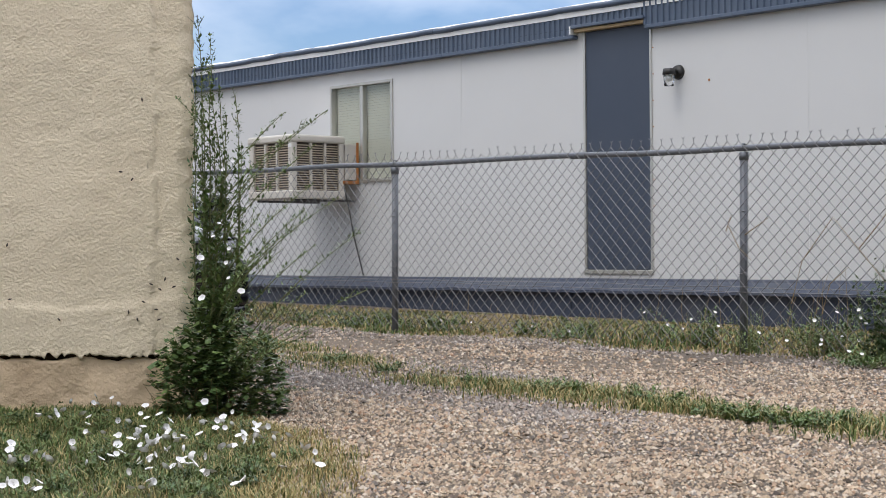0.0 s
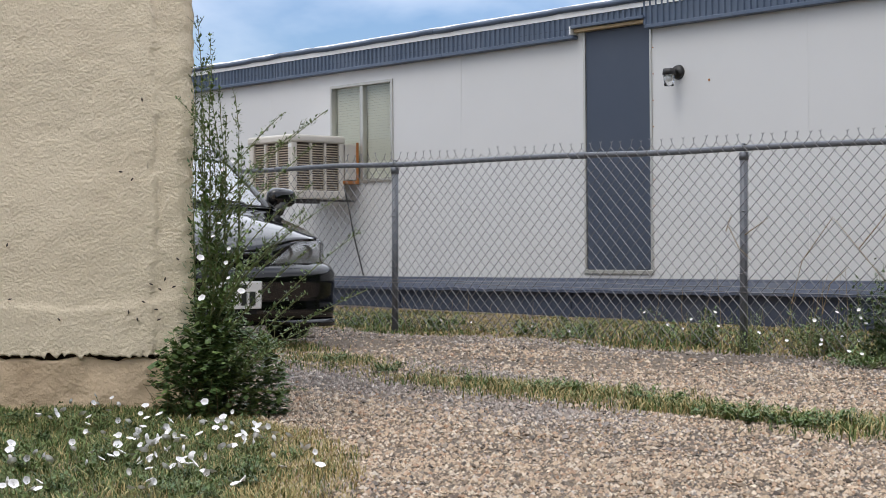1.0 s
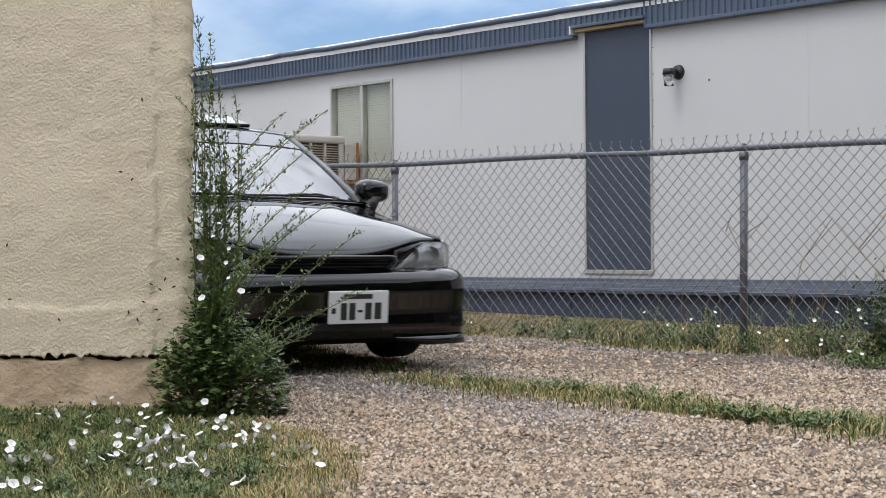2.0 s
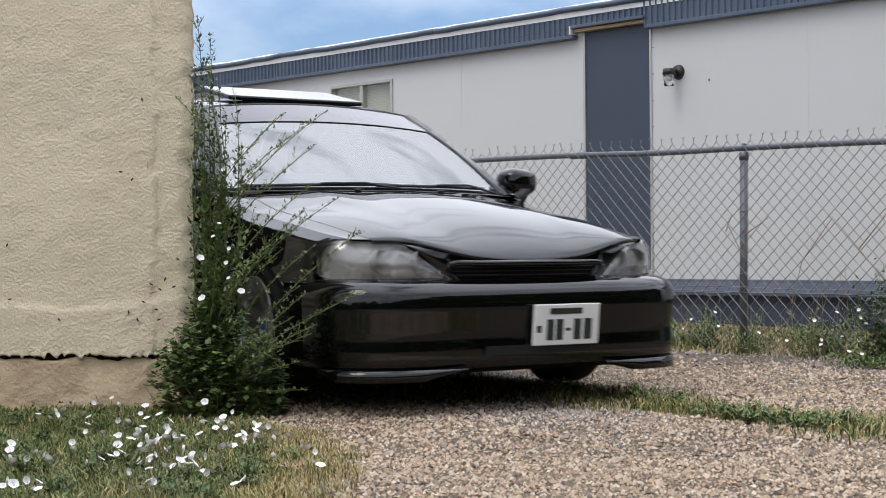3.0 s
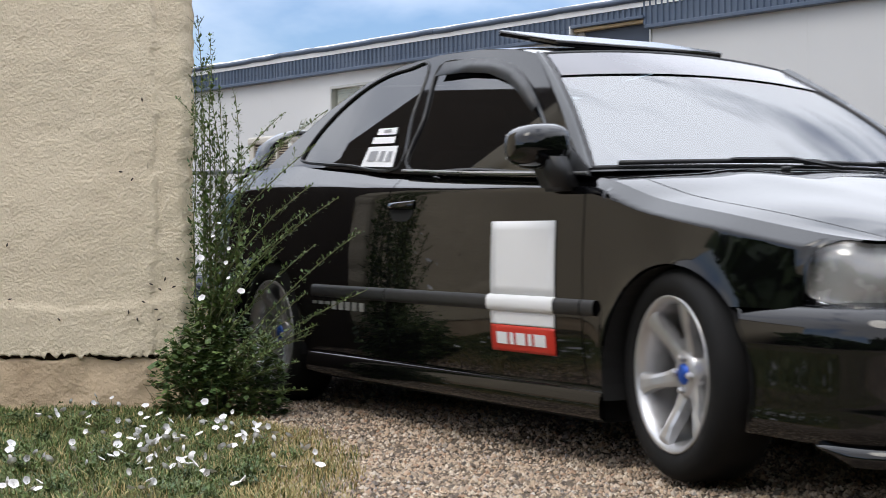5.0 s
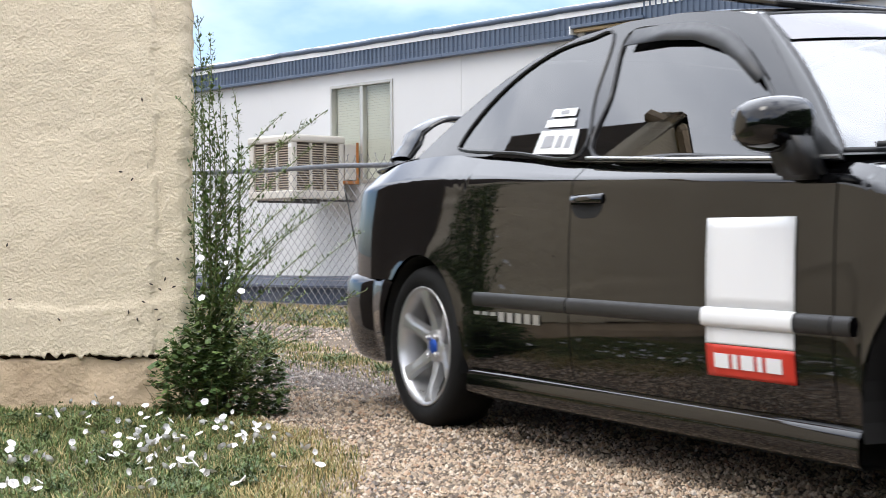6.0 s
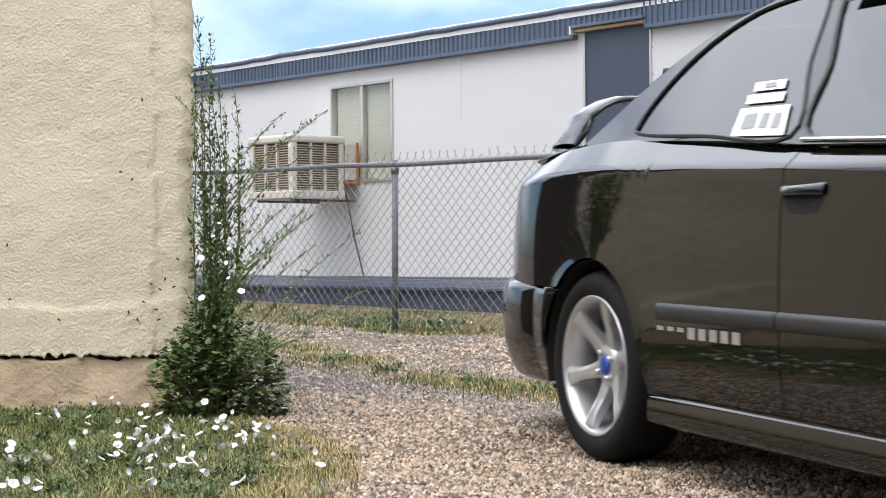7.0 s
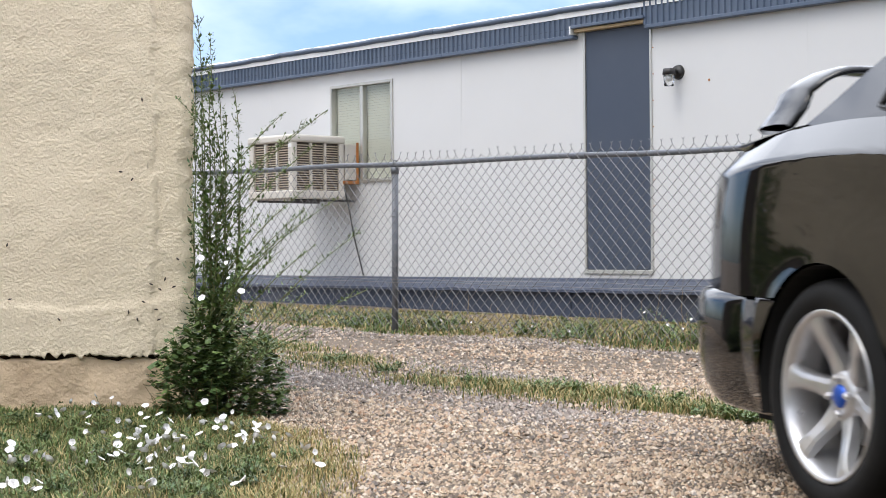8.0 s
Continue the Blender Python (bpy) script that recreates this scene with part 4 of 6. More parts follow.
def make_weeds():
    # broad-leaved weeds and darker tufts in the lawn
    lr = random.Random(31)
    for i in range(58):
        y = lr.uniform(4.05, 6.0)
        x = lr.uniform(-0.283 * y - .05, -0.36 - 0.42 * max(0, y - 4.9) - .05)
        weed(x, y, lr.uniform(.025, .085), lr.uniform(.04, .10), lr.randrange(90, 200), lr.choice(("leaf", "dark_leaf", "leaf")), 9, 700 + i, "small leafy weed among the lawn grass", "lawn_weed", "weeds in the lawn", 0, (.012, .03))
    # clumps on the strip between the tracks
    for i, (x, y, h, r, n) in enumerate(((1.14, 5.85, .085, .13, 420), (1.28, 5.72, .07, .12, 360), (1.40, 5.62, .07, .11, 300), (0.83, 6.52, .085, .09, 240), (0.93, 6.40, .06, .08, 200), (0.56, 6.95, .06, .10, 200),
                                         (0.47, 7.0, .05, .09, 160), (0.12, 7.35, .05, .09, 160), (-.30, 8.0, .05, .1, 150), (-.60, 8.6, .06, .12, 160), (1.02, 6.05, .04, .1, 160))):
        weed(x, y, h, r, n, seed=100 + i, stalks=10)
    # bushy weeds along the fence foot
    rng = random.Random(77)
    for i in range(46):
        s = rng.uniform(-5.2, 2.6)
        q = rng.uniform(.15, 1.3)
        x, y = 0.442 + 0.714 * s + 0.70 * q, 10.546 - 0.70 * s + 0.714 * q
        h = rng.uniform(.08, .24) * (1.2 if s > 0.6 else .55)
        weed(x, y, h, rng.uniform(.08, .18), rng.randrange(90, 200), seed=300 + i, stalks=9, label="straggling green weed at the fence foot", group="weeds along the fence", flowers=1 if rng.random() < .3 else 0,
             ln=(.02, .05))
    # the larger bush with white flowers, and dry stalks beside it
    weed(2.44, 8.62, .56, .24, 1700, "dark_leaf", 26, 500, "dark leafy bush with white flowers by the fence", "flowering_bush", "bushes by the fence", 11, (.025, .06))
    weed(2.12, 8.95, .30, .24, 700, "leaf", 26, 501, "loose grey-green weed among dry stalks", "fence_weed", "bushes by the fence", 5, (.015, .04))
    weed(1.80, 9.2, .30, .2, 420, "leaf", 20, 502, "loose grey-green weed among dry stalks", "fence_weed", "bushes by the fence", 2, (.015, .035))
    weed(2.20, 8.35, .10, .30, 600, "leaf", 16, 503, "low mat of green weed at the gravel edge", "fence_weed", "bushes by the fence", 3)
    rngs = random.Random(9)
    st = thing("dry_stalks", "thin dry weed stalks standing along the fence", "weed", "", pose(1.9, 9.2, 0))
    for i in range(70):
        s = rngs.uniform(-3.2, .6)
        b0 = Vector((s * 0.723 + rngs.uniform(-.1, .25), -s * 0.69 + rngs.uniform(-.25, .1), 0))
        h = rngs.uniform(.12, .42) * (1.3 if s > -.8 else .7)
        top = b0 + Vector((rngs.gauss(0, .06), rngs.gauss(0, .05), h))
        part("stalk", tube(bmesh.new(), [b0, b0.lerp(top, .5) + Vector((rngs.gauss(0, .012), 0, 0)), top], 0.0022, 3, 0.001), M["dry_stem"], st)
    # bare vine that climbs the wire
    vn = thing("dry_vine", "thin bare vine twigs tangled in the fence wire", "vine", "", FENCE)
    for pts in (((.35, -.04, .30), (.42, -.04, .55), (.62, -.045, .80), (.78, -.04, .62), (.98, -.04, .40)), ((.78, -.04, .62), (.92, -.04, .78), (1.05, -.04, .95)), ((-.08, -.04, .75), (.0, -.05, .62), (.08, -.04, .55)),
                ((-.1, -.04, .72), (-.06, -.04, .82)), ((.04, -.05, .70), (.2, -.05, .80)), ((.55, -.04, .25), (.60, -.04, .42), (.72, -.04, .52))):
        part("twig", tube(bmesh.new(), [Vector(p) for p in pts], 0.004, 4, 0.002), M["dry_stem"], vn)


make_weeds()


# ---- added out of view behind and beside the camera: dark leaves for the car to reflect ----
def make_behind():
    rng = np.random.default_rng(3)
    vs, fs = [], []
    n = 34000
    xs = -13 + 26 * rng.random(n)
    zs = rng.random(n) ** 0.9
    for x, z in zip(xs, zs):
        top = 3.6 + 1.3 * noise.noise((x * .4, 0, 0)) + .5 * noise.noise((x * 1.7, 3, 0))
        o = np.array((x, -6.5 + rng.normal(0, .5), z * top))
        if rng.random() < .4:
            o = np.array((-7.5 + rng.normal(0, .4), -6.5 + 12.5 * rng.random(), z * top * 0.3))
        elif rng.random() < .5:
            o = np.array((9.5 + rng.normal(0, .5), -6.5 + 15 * rng.random(), z * top * 1.15))
        a, b = rng.normal(size=3), rng.normal(size=3)
        a, b = a / np.linalg.norm(a) * .24, b / np.linalg.norm(b) * .18
        k = len(vs)
        vs += [o - a, o + b, o + a, o - b]
        fs.append((k, k + 1, k + 2, k + 3))
    ob = new("hedge", mesh_np("hedge", vs, fs, M["dark_leaf"]))
    tagged(ob, "dark green leaf screen added out of view to darken the car's reflections", "hedge", kind="stuff")


make_behind()


def make_dish():
    d = thing("satellite_dish", "grey satellite dish on the roof of the stucco house", "satellite dish", "", pose(-2.5, 6.95, 2.44))
    part("mast", tube(bmesh.new(), [(0, 0, -0.02), (0, 0, 0.35), (0.05, -0.05, 0.48)], 0.022, 8), M["grey_metal"], d, "", True)
    bm = bmesh.new()
    rings = []
    for i in range(7):
        r = 0.30 * i / 6
        rings.append([bm.verts.new((r * math.cos(k * math.tau / 24), r * 0.9 * math.sin(k * math.tau / 24), 0.28 * r * r)) for k in range(24)])
    for a, b in zip(rings[1:], rings[2:]):
        for k in range(24):
            bm.faces.new((a[k], a[(k + 1) % 24], b[(k + 1) % 24], b[k]))
    bm.faces.new(rings[1])
    bmesh.ops.remove_doubles(bm, verts=bm.verts[:], dist=1e-6)
    bmesh.ops.solidify(bm, geom=bm.faces[:], thickness=0.006)
    part("reflector", bm, M["grey_metal"], d, "", True, pose(0.06, -0.06, 0.50, 48, 0, 30))
    part("feed_arm", tube(bmesh.new(), [(0.05, -0.05, 0.40), (0.22, -0.35, 0.62)], 0.012, 6), M["grey_metal"], d)
    part("feed_horn", boxed(0.19, 0.25, -0.40, -0.33, 0.58, 0.66, 0.01), M["black_metal"], d)


make_dish()

# ---- car: x forward from the front axle, y to its left, z up ----
M["paint"] = mat("paint", (0.002, 0.002, 0.0024), 0.04, var=0.1, coat=0.0, rvar=0.01, spec=0.60)
M["paint"].node_tree.nodes["Principled BSDF"].inputs["IOR"].default_value = 1.52
M["trim"] = mat("trim", (0.018, 0.018, 0.019), 0.45, var=0.2, scale=30, bump=0.1, bump_scale=200)
M["cavity"] = mat("cavity", (0.008, 0.008, 0.008), 0.9, var=0.3)
M["tyre"] = mat("tyre", (0.006, 0.006, 0.006), 0.75, var=0.2, scale=30, dirt=(0.02, 0.017, 0.015), dirt_scale=6, dirt_amount=0.3, spec=0.25)
M["rim"] = mat("rim", (0.62, 0.62, 0.63), 0.32, metal=0.75, var=0.1, scale=12, dirt=(0.35, 0.33, 0.31), dirt_scale=9)
M["blue"] = mat("blue", (0.02, 0.09, 0.45), 0.35, metal=0.4, var=0.1)
M["disc"] = mat("disc", (0.25, 0.24, 0.23), 0.4, metal=0.8, var=0.2)
M["decal_white"] = mat("decal_white", (0.78, 0.78, 0.78), 0.35, var=0.03, scale=4)
M["decal_red"] = mat("decal_red", (0.55, 0.035, 0.02), 0.35, var=0.06, scale=4)
M["plate_white"] = mat("plate_white", (0.80, 0.80, 0.80), 0.45, var=0.03, scale=6)
M["ink"] = mat("ink", (0.02, 0.025, 0.022), 0.6, var=0.2)
M["badge"] = mat("badge", (0.55, 0.55, 0.56), 0.3, metal=0.7, var=0.1)
M["reflector"] = mat("reflector", (0.40, 0.40, 0.40), 0.26, metal=0.35, var=0.1, scale=20, rvar=0.08)
M["amber"] = mat("amber", (0.32, 0.15, 0.07), 0.3, var=0.1)
M["tail_red"] = mat("tail_red", (0.30, 0.015, 0.012), 0.15, var=0.1, coat=0.8)
M["seat_cloth"] = mat("seat_cloth", (0.05, 0.05, 0.053), 0.9, var=0.2, scale=40)
M["screen_glass"] = film_glass("screen_glass", (0.42, 0.55, 0.60), 3.8)
M["tint_glass"] = film_glass("tint_glass", (0.05, 0.05, 0.05), 2.1)
M["strip"] = mat("strip", (0.10, 0.095, 0.11), 0.12, var=0.08, rvar=0.03, spec=0.6)
M["lens"] = glass("lens", (0.90, 0.90, 0.90), 0.05)


def cr(pts, x):
    """Smooth curve through a few (x, value) pairs."""
    pts = sorted(pts)
    xs, ys = [p[0] for p in pts], [p[1] for p in pts]
    if x <= xs[0]:
        return ys[0]
    if x >= xs[-1]:
        return ys[-1]
    i = max(k for k in range(len(xs) - 1) if xs[k] <= x)
    h = xs[i + 1] - xs[i]
    d = (ys[i + 1] - ys[i]) / h

    def slope(k):
        if k == 0 or k == len(xs) - 1:
            return d
        a, b = (ys[k] - ys[k - 1]) / (xs[k] - xs[k - 1]), (ys[k + 1] - ys[k]) / (xs[k + 1] - xs[k])
        return 0.0 if a * b <= 0 else 2 * a * b / (a + b)
    m0, m1 = slope(i), slope(i + 1)
    t = (x - xs[i]) / h
    return ((2 * t ** 3 - 3 * t * t + 1) * ys[i] + (t ** 3 - 2 * t * t + t) * h * m0 + (3 * t * t - 2 * t ** 3) * ys[i + 1] + (t ** 3 - t * t) * h * m1)


HALF = [(0.64, 0.775), (0.52, 0.808), (0.36, 0.828), (0.2, 0.842), (0.0, 0.848), (-0.35, 0.842), (-1.0, 0.850), (-2.1, 0.850), (-2.62, 0.849), (-2.8, 0.848), (-3.0, 0.8475)]
BELT = [(0.64, 0.676), (0.5, 0.696), (0.2, 0.746), (-0.1, 0.793), (-0.42, 0.866), (-0.63, 0.874), (-1.6, 0.918), (-2.3, 0.968), (-2.7, 0.985), (-3.05, 0.975), (-3.2, 0.96), (-3.6, 0.94)]
ARCH = ((0.015, 0.288, 0.325), (-2.65, 0.294, 0.328))


def belt(x):
    return cr(BELT, x)


def inward(z, zt):
    h = 0.036 + 0.056 * max(0.0, min(1.0, (zt - 0.87) / 0.10))      # height of the shoulder above its crease
    a = (0.034 + 0.46 * h) * max(0.0, 1 - max(0, zt - z) / h)
    if z > 0.55:
        a += 0.022 * ((z - 0.55) / 0.38) ** 2
    if z < 0.44:
        a += 0.050 * ((0.44 - z) / 0.28) ** 2
    return a


def side_y(x, z):
    """Half width of the flank at x and height z: flat below the crease, leaning in above it."""
    w = cr(HALF, x) - inward(z, belt(x))
    for ax, az, ar in ARCH:
        d = math.hypot(x - ax, z - az) - ar
        if -0.05 < d < 0.15:
            w += 0.010 * math.exp(-max(0, d) / 0.035)
    return w


REAR_X, REAR_L, REAR_N = -2.98, 0.82, 2.5


def rear_plan(q, grow=0.0):
    """Plan curve round the tail; q from 0 at the flank to 1 at the middle. Returns x, half width, outward x, outward y."""
    th = q * math.pi / 2
    c, s = math.cos(th), math.sin(th)
    w = 0.8475 + grow * 0.5
    return (REAR_X - (REAR_L + grow) * s ** (2 / REAR_N) if s > 0 else REAR_X, w * max(0.0, c) ** (2 / REAR_N), -s, c)


def sheet(rows, mirror=False, solid=0.0):
    """Quad sheet from rows of points."""
    bm = bmesh.new()
    vv = [[bm.verts.new((p[0], -p[1] if mirror else p[1], p[2])) for p in r] for r in rows]
    for a, b in zip(vv, vv[1:]):
        for i in range(len(a) - 1):
            try:
                bm.faces.new((a[i], a[i + 1], b[i + 1], b[i]))
            except ValueError:
                pass
    bmesh.ops.remove_doubles(bm, verts=bm.verts[:], dist=1e-5)
    if solid:
        bmesh.ops.recalc_face_normals(bm, faces=bm.faces[:])
        bmesh.ops.solidify(bm, geom=bm.faces[:], thickness=solid)
    return bm


def both(name, rows, material, parent, label="", solid=0.0):
    """The same panel on the car's two sides; rows are given on its right, y negative."""
    part(name, sheet(rows, False, solid), material, parent, label, True)
    part(name, sheet(rows, True, solid), material, parent, label, True)


def lower(x, sill):
    z = sill
    for ax, az, ar in ARCH:
        if abs(x - ax) < ar:
            z = max(z, az + math.sqrt(ar * ar - (x - ax) ** 2))
    return z


def stations(x0, x1):
    """Positions along the flank, crowded where the wheel arches stand steep."""
    s = set(round(x0 + (x1 - x0) * i / 40, 4) for i in range(41))
    for ax, az, ar in ARCH:
        for i in range(33):
            x = ax + ar * math.cos(math.pi * i / 32)
            if min(x0, x1) <= x <= max(x0, x1):
                s.add(round(x, 4))
    return sorted(s, reverse=x1 < x0)


def flank(x0, x1, sill=0.205, nv=26):
    rows = []
    for x in stations(x0, x1):
        sl = sill(x) if callable(sill) else sill
        zb, zt = lower(x, sl), belt(x)
        row = []
        for k in range(nv + 1):
            v = k / nv
            v = 1 - (1 - v) ** 1.5
            z = zb + (zt - zb) * v
            row.append((x, -side_y(x, z), z))
        rows.append(row)
    return rows


def hood_pt(a, b):
    """a from the cowl (0) to the nose (1), b across (-1 right, 1 left)."""
    xe = -0.46 + 1.075 * a
    bow = 0.20 - 0.025 * a
    ab = abs(b)
    x = xe + bow * (1 - ab ** 2.6)
    y = b * (side_y(xe, belt(xe)))
    zc = cr([(0, 0.900), (0.3, 0.868), (0.55, 0.815), (0.75, 0.752), (0.9, 0.680), (0.965, 0.634), (1.0, 0.598)], a)
    ze = belt(xe)
    z = zc + (ze - zc) * ab ** 1.7
    t = max(0, min(1, (a - 0.35) / 0.65))
    z += 0.030 * math.exp(-((ab - 0.74) / 0.24) ** 2) * t * t * (3 - 2 * t) * (1 - ab ** 8)
    z += 0.006 * math.exp(-((ab - 0.50) / 0.10) ** 2) * (1 - 0.7 * a)
    return (x, y, z)


def bumper_plan(q, grow=0.0):
    """Front bumper in plan; q from 0 at the wheel arch to 1 at the middle."""
    th = q * math.pi / 2
    n = 5.6
    return 0.33 + (0.525 + grow) * math.sin(th) ** (2 / n), (0.842 + grow * 0.6) * max(0, math.cos(th)) ** (2 / n)


def glass_y(z, x):
    """Half width of the cabin's side at height z."""
    return 0.798 - 0.54 * (z - 0.90) - 0.05 * max(0, -2.2 - x) ** 1.5


def outline(pts, n=6, closed=True):
    """Rounded closed outline through corner points."""
    out = []
    m = len(pts)
    for i in range(m):
        p0, p1, p2, p3 = (pts[(i + k) % m] for k in (-1, 0, 1, 2))
        for k in range(n):
            t = k / n
            out.append(tuple(0.5 * ((2 * p1[c]) + (p2[c] - p0[c]) * t + (2 * p0[c] - 5 * p1[c] + 4 * p2[c] - p3[c]) * t * t
                                    + (3 * p1[c] - p0[c] - 3 * p2[c] + p3[c]) * t ** 3) for c in range(2)))
    return out


def filled(loops, yf, mirror, solid=0.0):
    bm = bmesh.new()
    edges = []
    for lp in loops:
        vs = [bm.verts.new((x, 0, z)) for x, z in lp]
        edges += [bm.edges.new((vs[i], vs[(i + 1) % len(vs)])) for i in range(len(vs))]
    bmesh.ops.triangle_fill(bm, use_beauty=True, use_dissolve=False, edges=edges)
    for v in bm.verts:
        v.co.y = yf(v.co.x, v.co.z) * (1 if mirror else -1)
    if solid:
        bmesh.ops.recalc_face_normals(bm, faces=bm.faces[:])
        bmesh.ops.solidify(bm, geom=bm.faces[:], thickness=solid)
    return bm


def lathe(prof, seg=40, m=None):
    """Turned shape about the y axis; prof: (radius, y)."""
    bm = bmesh.new()
    rings = [[bm.verts.new((r * math.cos(k * math.tau / seg), y, r * math.sin(k * math.tau / seg))) for k in range(seg)] for r, y in prof]
    for a, b in zip(rings, rings[1:]):
        for k in range(seg):
            bm.faces.new((a[k], a[(k + 1) % seg], b[(k + 1) % seg], b[k]))
    return bm


TRACK, TYRE_R, AXLES = 0.745, 0.296, (0.015, -2.65)


def wheel_z(x):
    """Height of the axle: the rear sits a little lower in the loose gravel."""
    return 0.308 if x > -1 else 0.288


def make_wheel(parent, x, side):
    """side: -1 on the car's right, 1 on its left; the dished face looks outwards."""
    w = new("wheel")
    w.empty_display_size = 0.1
    w.parent = parent
    o = side
    tyre = [(0.213, 0.082), (0.225, 0.094), (0.248, 0.101), (0.272, 0.098), (0.288, 0.082), (0.295, 0.060), (0.296, 0.0), (0.295, -0.060), (0.288, -0.084), (0.256, -0.10), (0.213, -0.09), (0.213, 0.082)]
    part("tyre", lathe([(r, y * o) for r, y in tyre], 48), M["tyre"], w, "black low-profile tyre", True)
    rim = [(0.217, 0.086), (0.219, 0.093), (0.213, 0.094), (0.203, 0.086), (0.196, 0.062), (0.189, 0.01), (0.185, -0.085), (0.215, -0.088), (0.217, 0.086)]
    rimo = part("rim", lathe([(r, y * o) for r, y in rim], 48), M["rim"], w, "silver six-spoke alloy rim", True)
    for k in range(6):
        bm = bmesh.new()
        rows = []
        for r, hw, yo, th in ((0.028, 0.032, 0.042, 0.03), (0.066, 0.026, 0.046, 0.034), (0.105, 0.021, 0.056, 0.036), (0.150, 0.020, 0.074, 0.034), (0.188, 0.027, 0.084, 0.022), (0.209, 0.034, 0.086, 0.010)):
            rows.append([(-hw * 1.1, r, (yo - th)), (-hw, r, yo - 0.004), (-hw * 0.45, r, yo), (hw * 0.45, r, yo), (hw, r, yo - 0.004), (hw * 1.1, r, yo - th)])
        vv = [[bm.verts.new((p[0], p[2] * o, p[1])) for p in rr] for rr in rows]
        for a, b in zip(vv, vv[1:]):
            for i in range(6):
                bm.faces.new((a[i], a[(i + 1) % 6], b[(i + 1) % 6], b[i]))
        part("spoke", bm, M["rim"], w, "", False, pose(0, 0, 0, 0, 60 * k, 0))
    part("hub", lathe([(0.066, 0.0 * o), (0.066, 0.040 * o), (0.056, 0.048 * o), (0.028, 0.049 * o)], 24), M["rim"], w, "", True)
    bm = lathe([(0.030, 0.03 * o), (0.030, 0.052 * o), (0.022, 0.058 * o), (0.0005, 0.059 * o)], 20)
    part("centre_cap", bm, M["blue"], w, "blue centre cap", True)
    for k in range(4):
        bm = lathe([(0.010, 0.03 * o), (0.010, 0.060 * o), (0.006, 0.066 * o), (0.0005, 0.066 * o)], 8)
        a = math.tau * (k + 0.5) / 4
        part("wheel_nut", bm, M["rim"], w, "", False, pose(0.045 * math.cos(a), 0, 0.045 * math.sin(a)))
    part("brake_disc", lathe([(0.04, -0.02 * o), (0.128, -0.02 * o), (0.128, -0.032 * o), (0.04, -0.032 * o)], 32), M["disc"], w, "", True)
    w.matrix_basis = pose(x, side * TRACK, wheel_z(x))
    return w


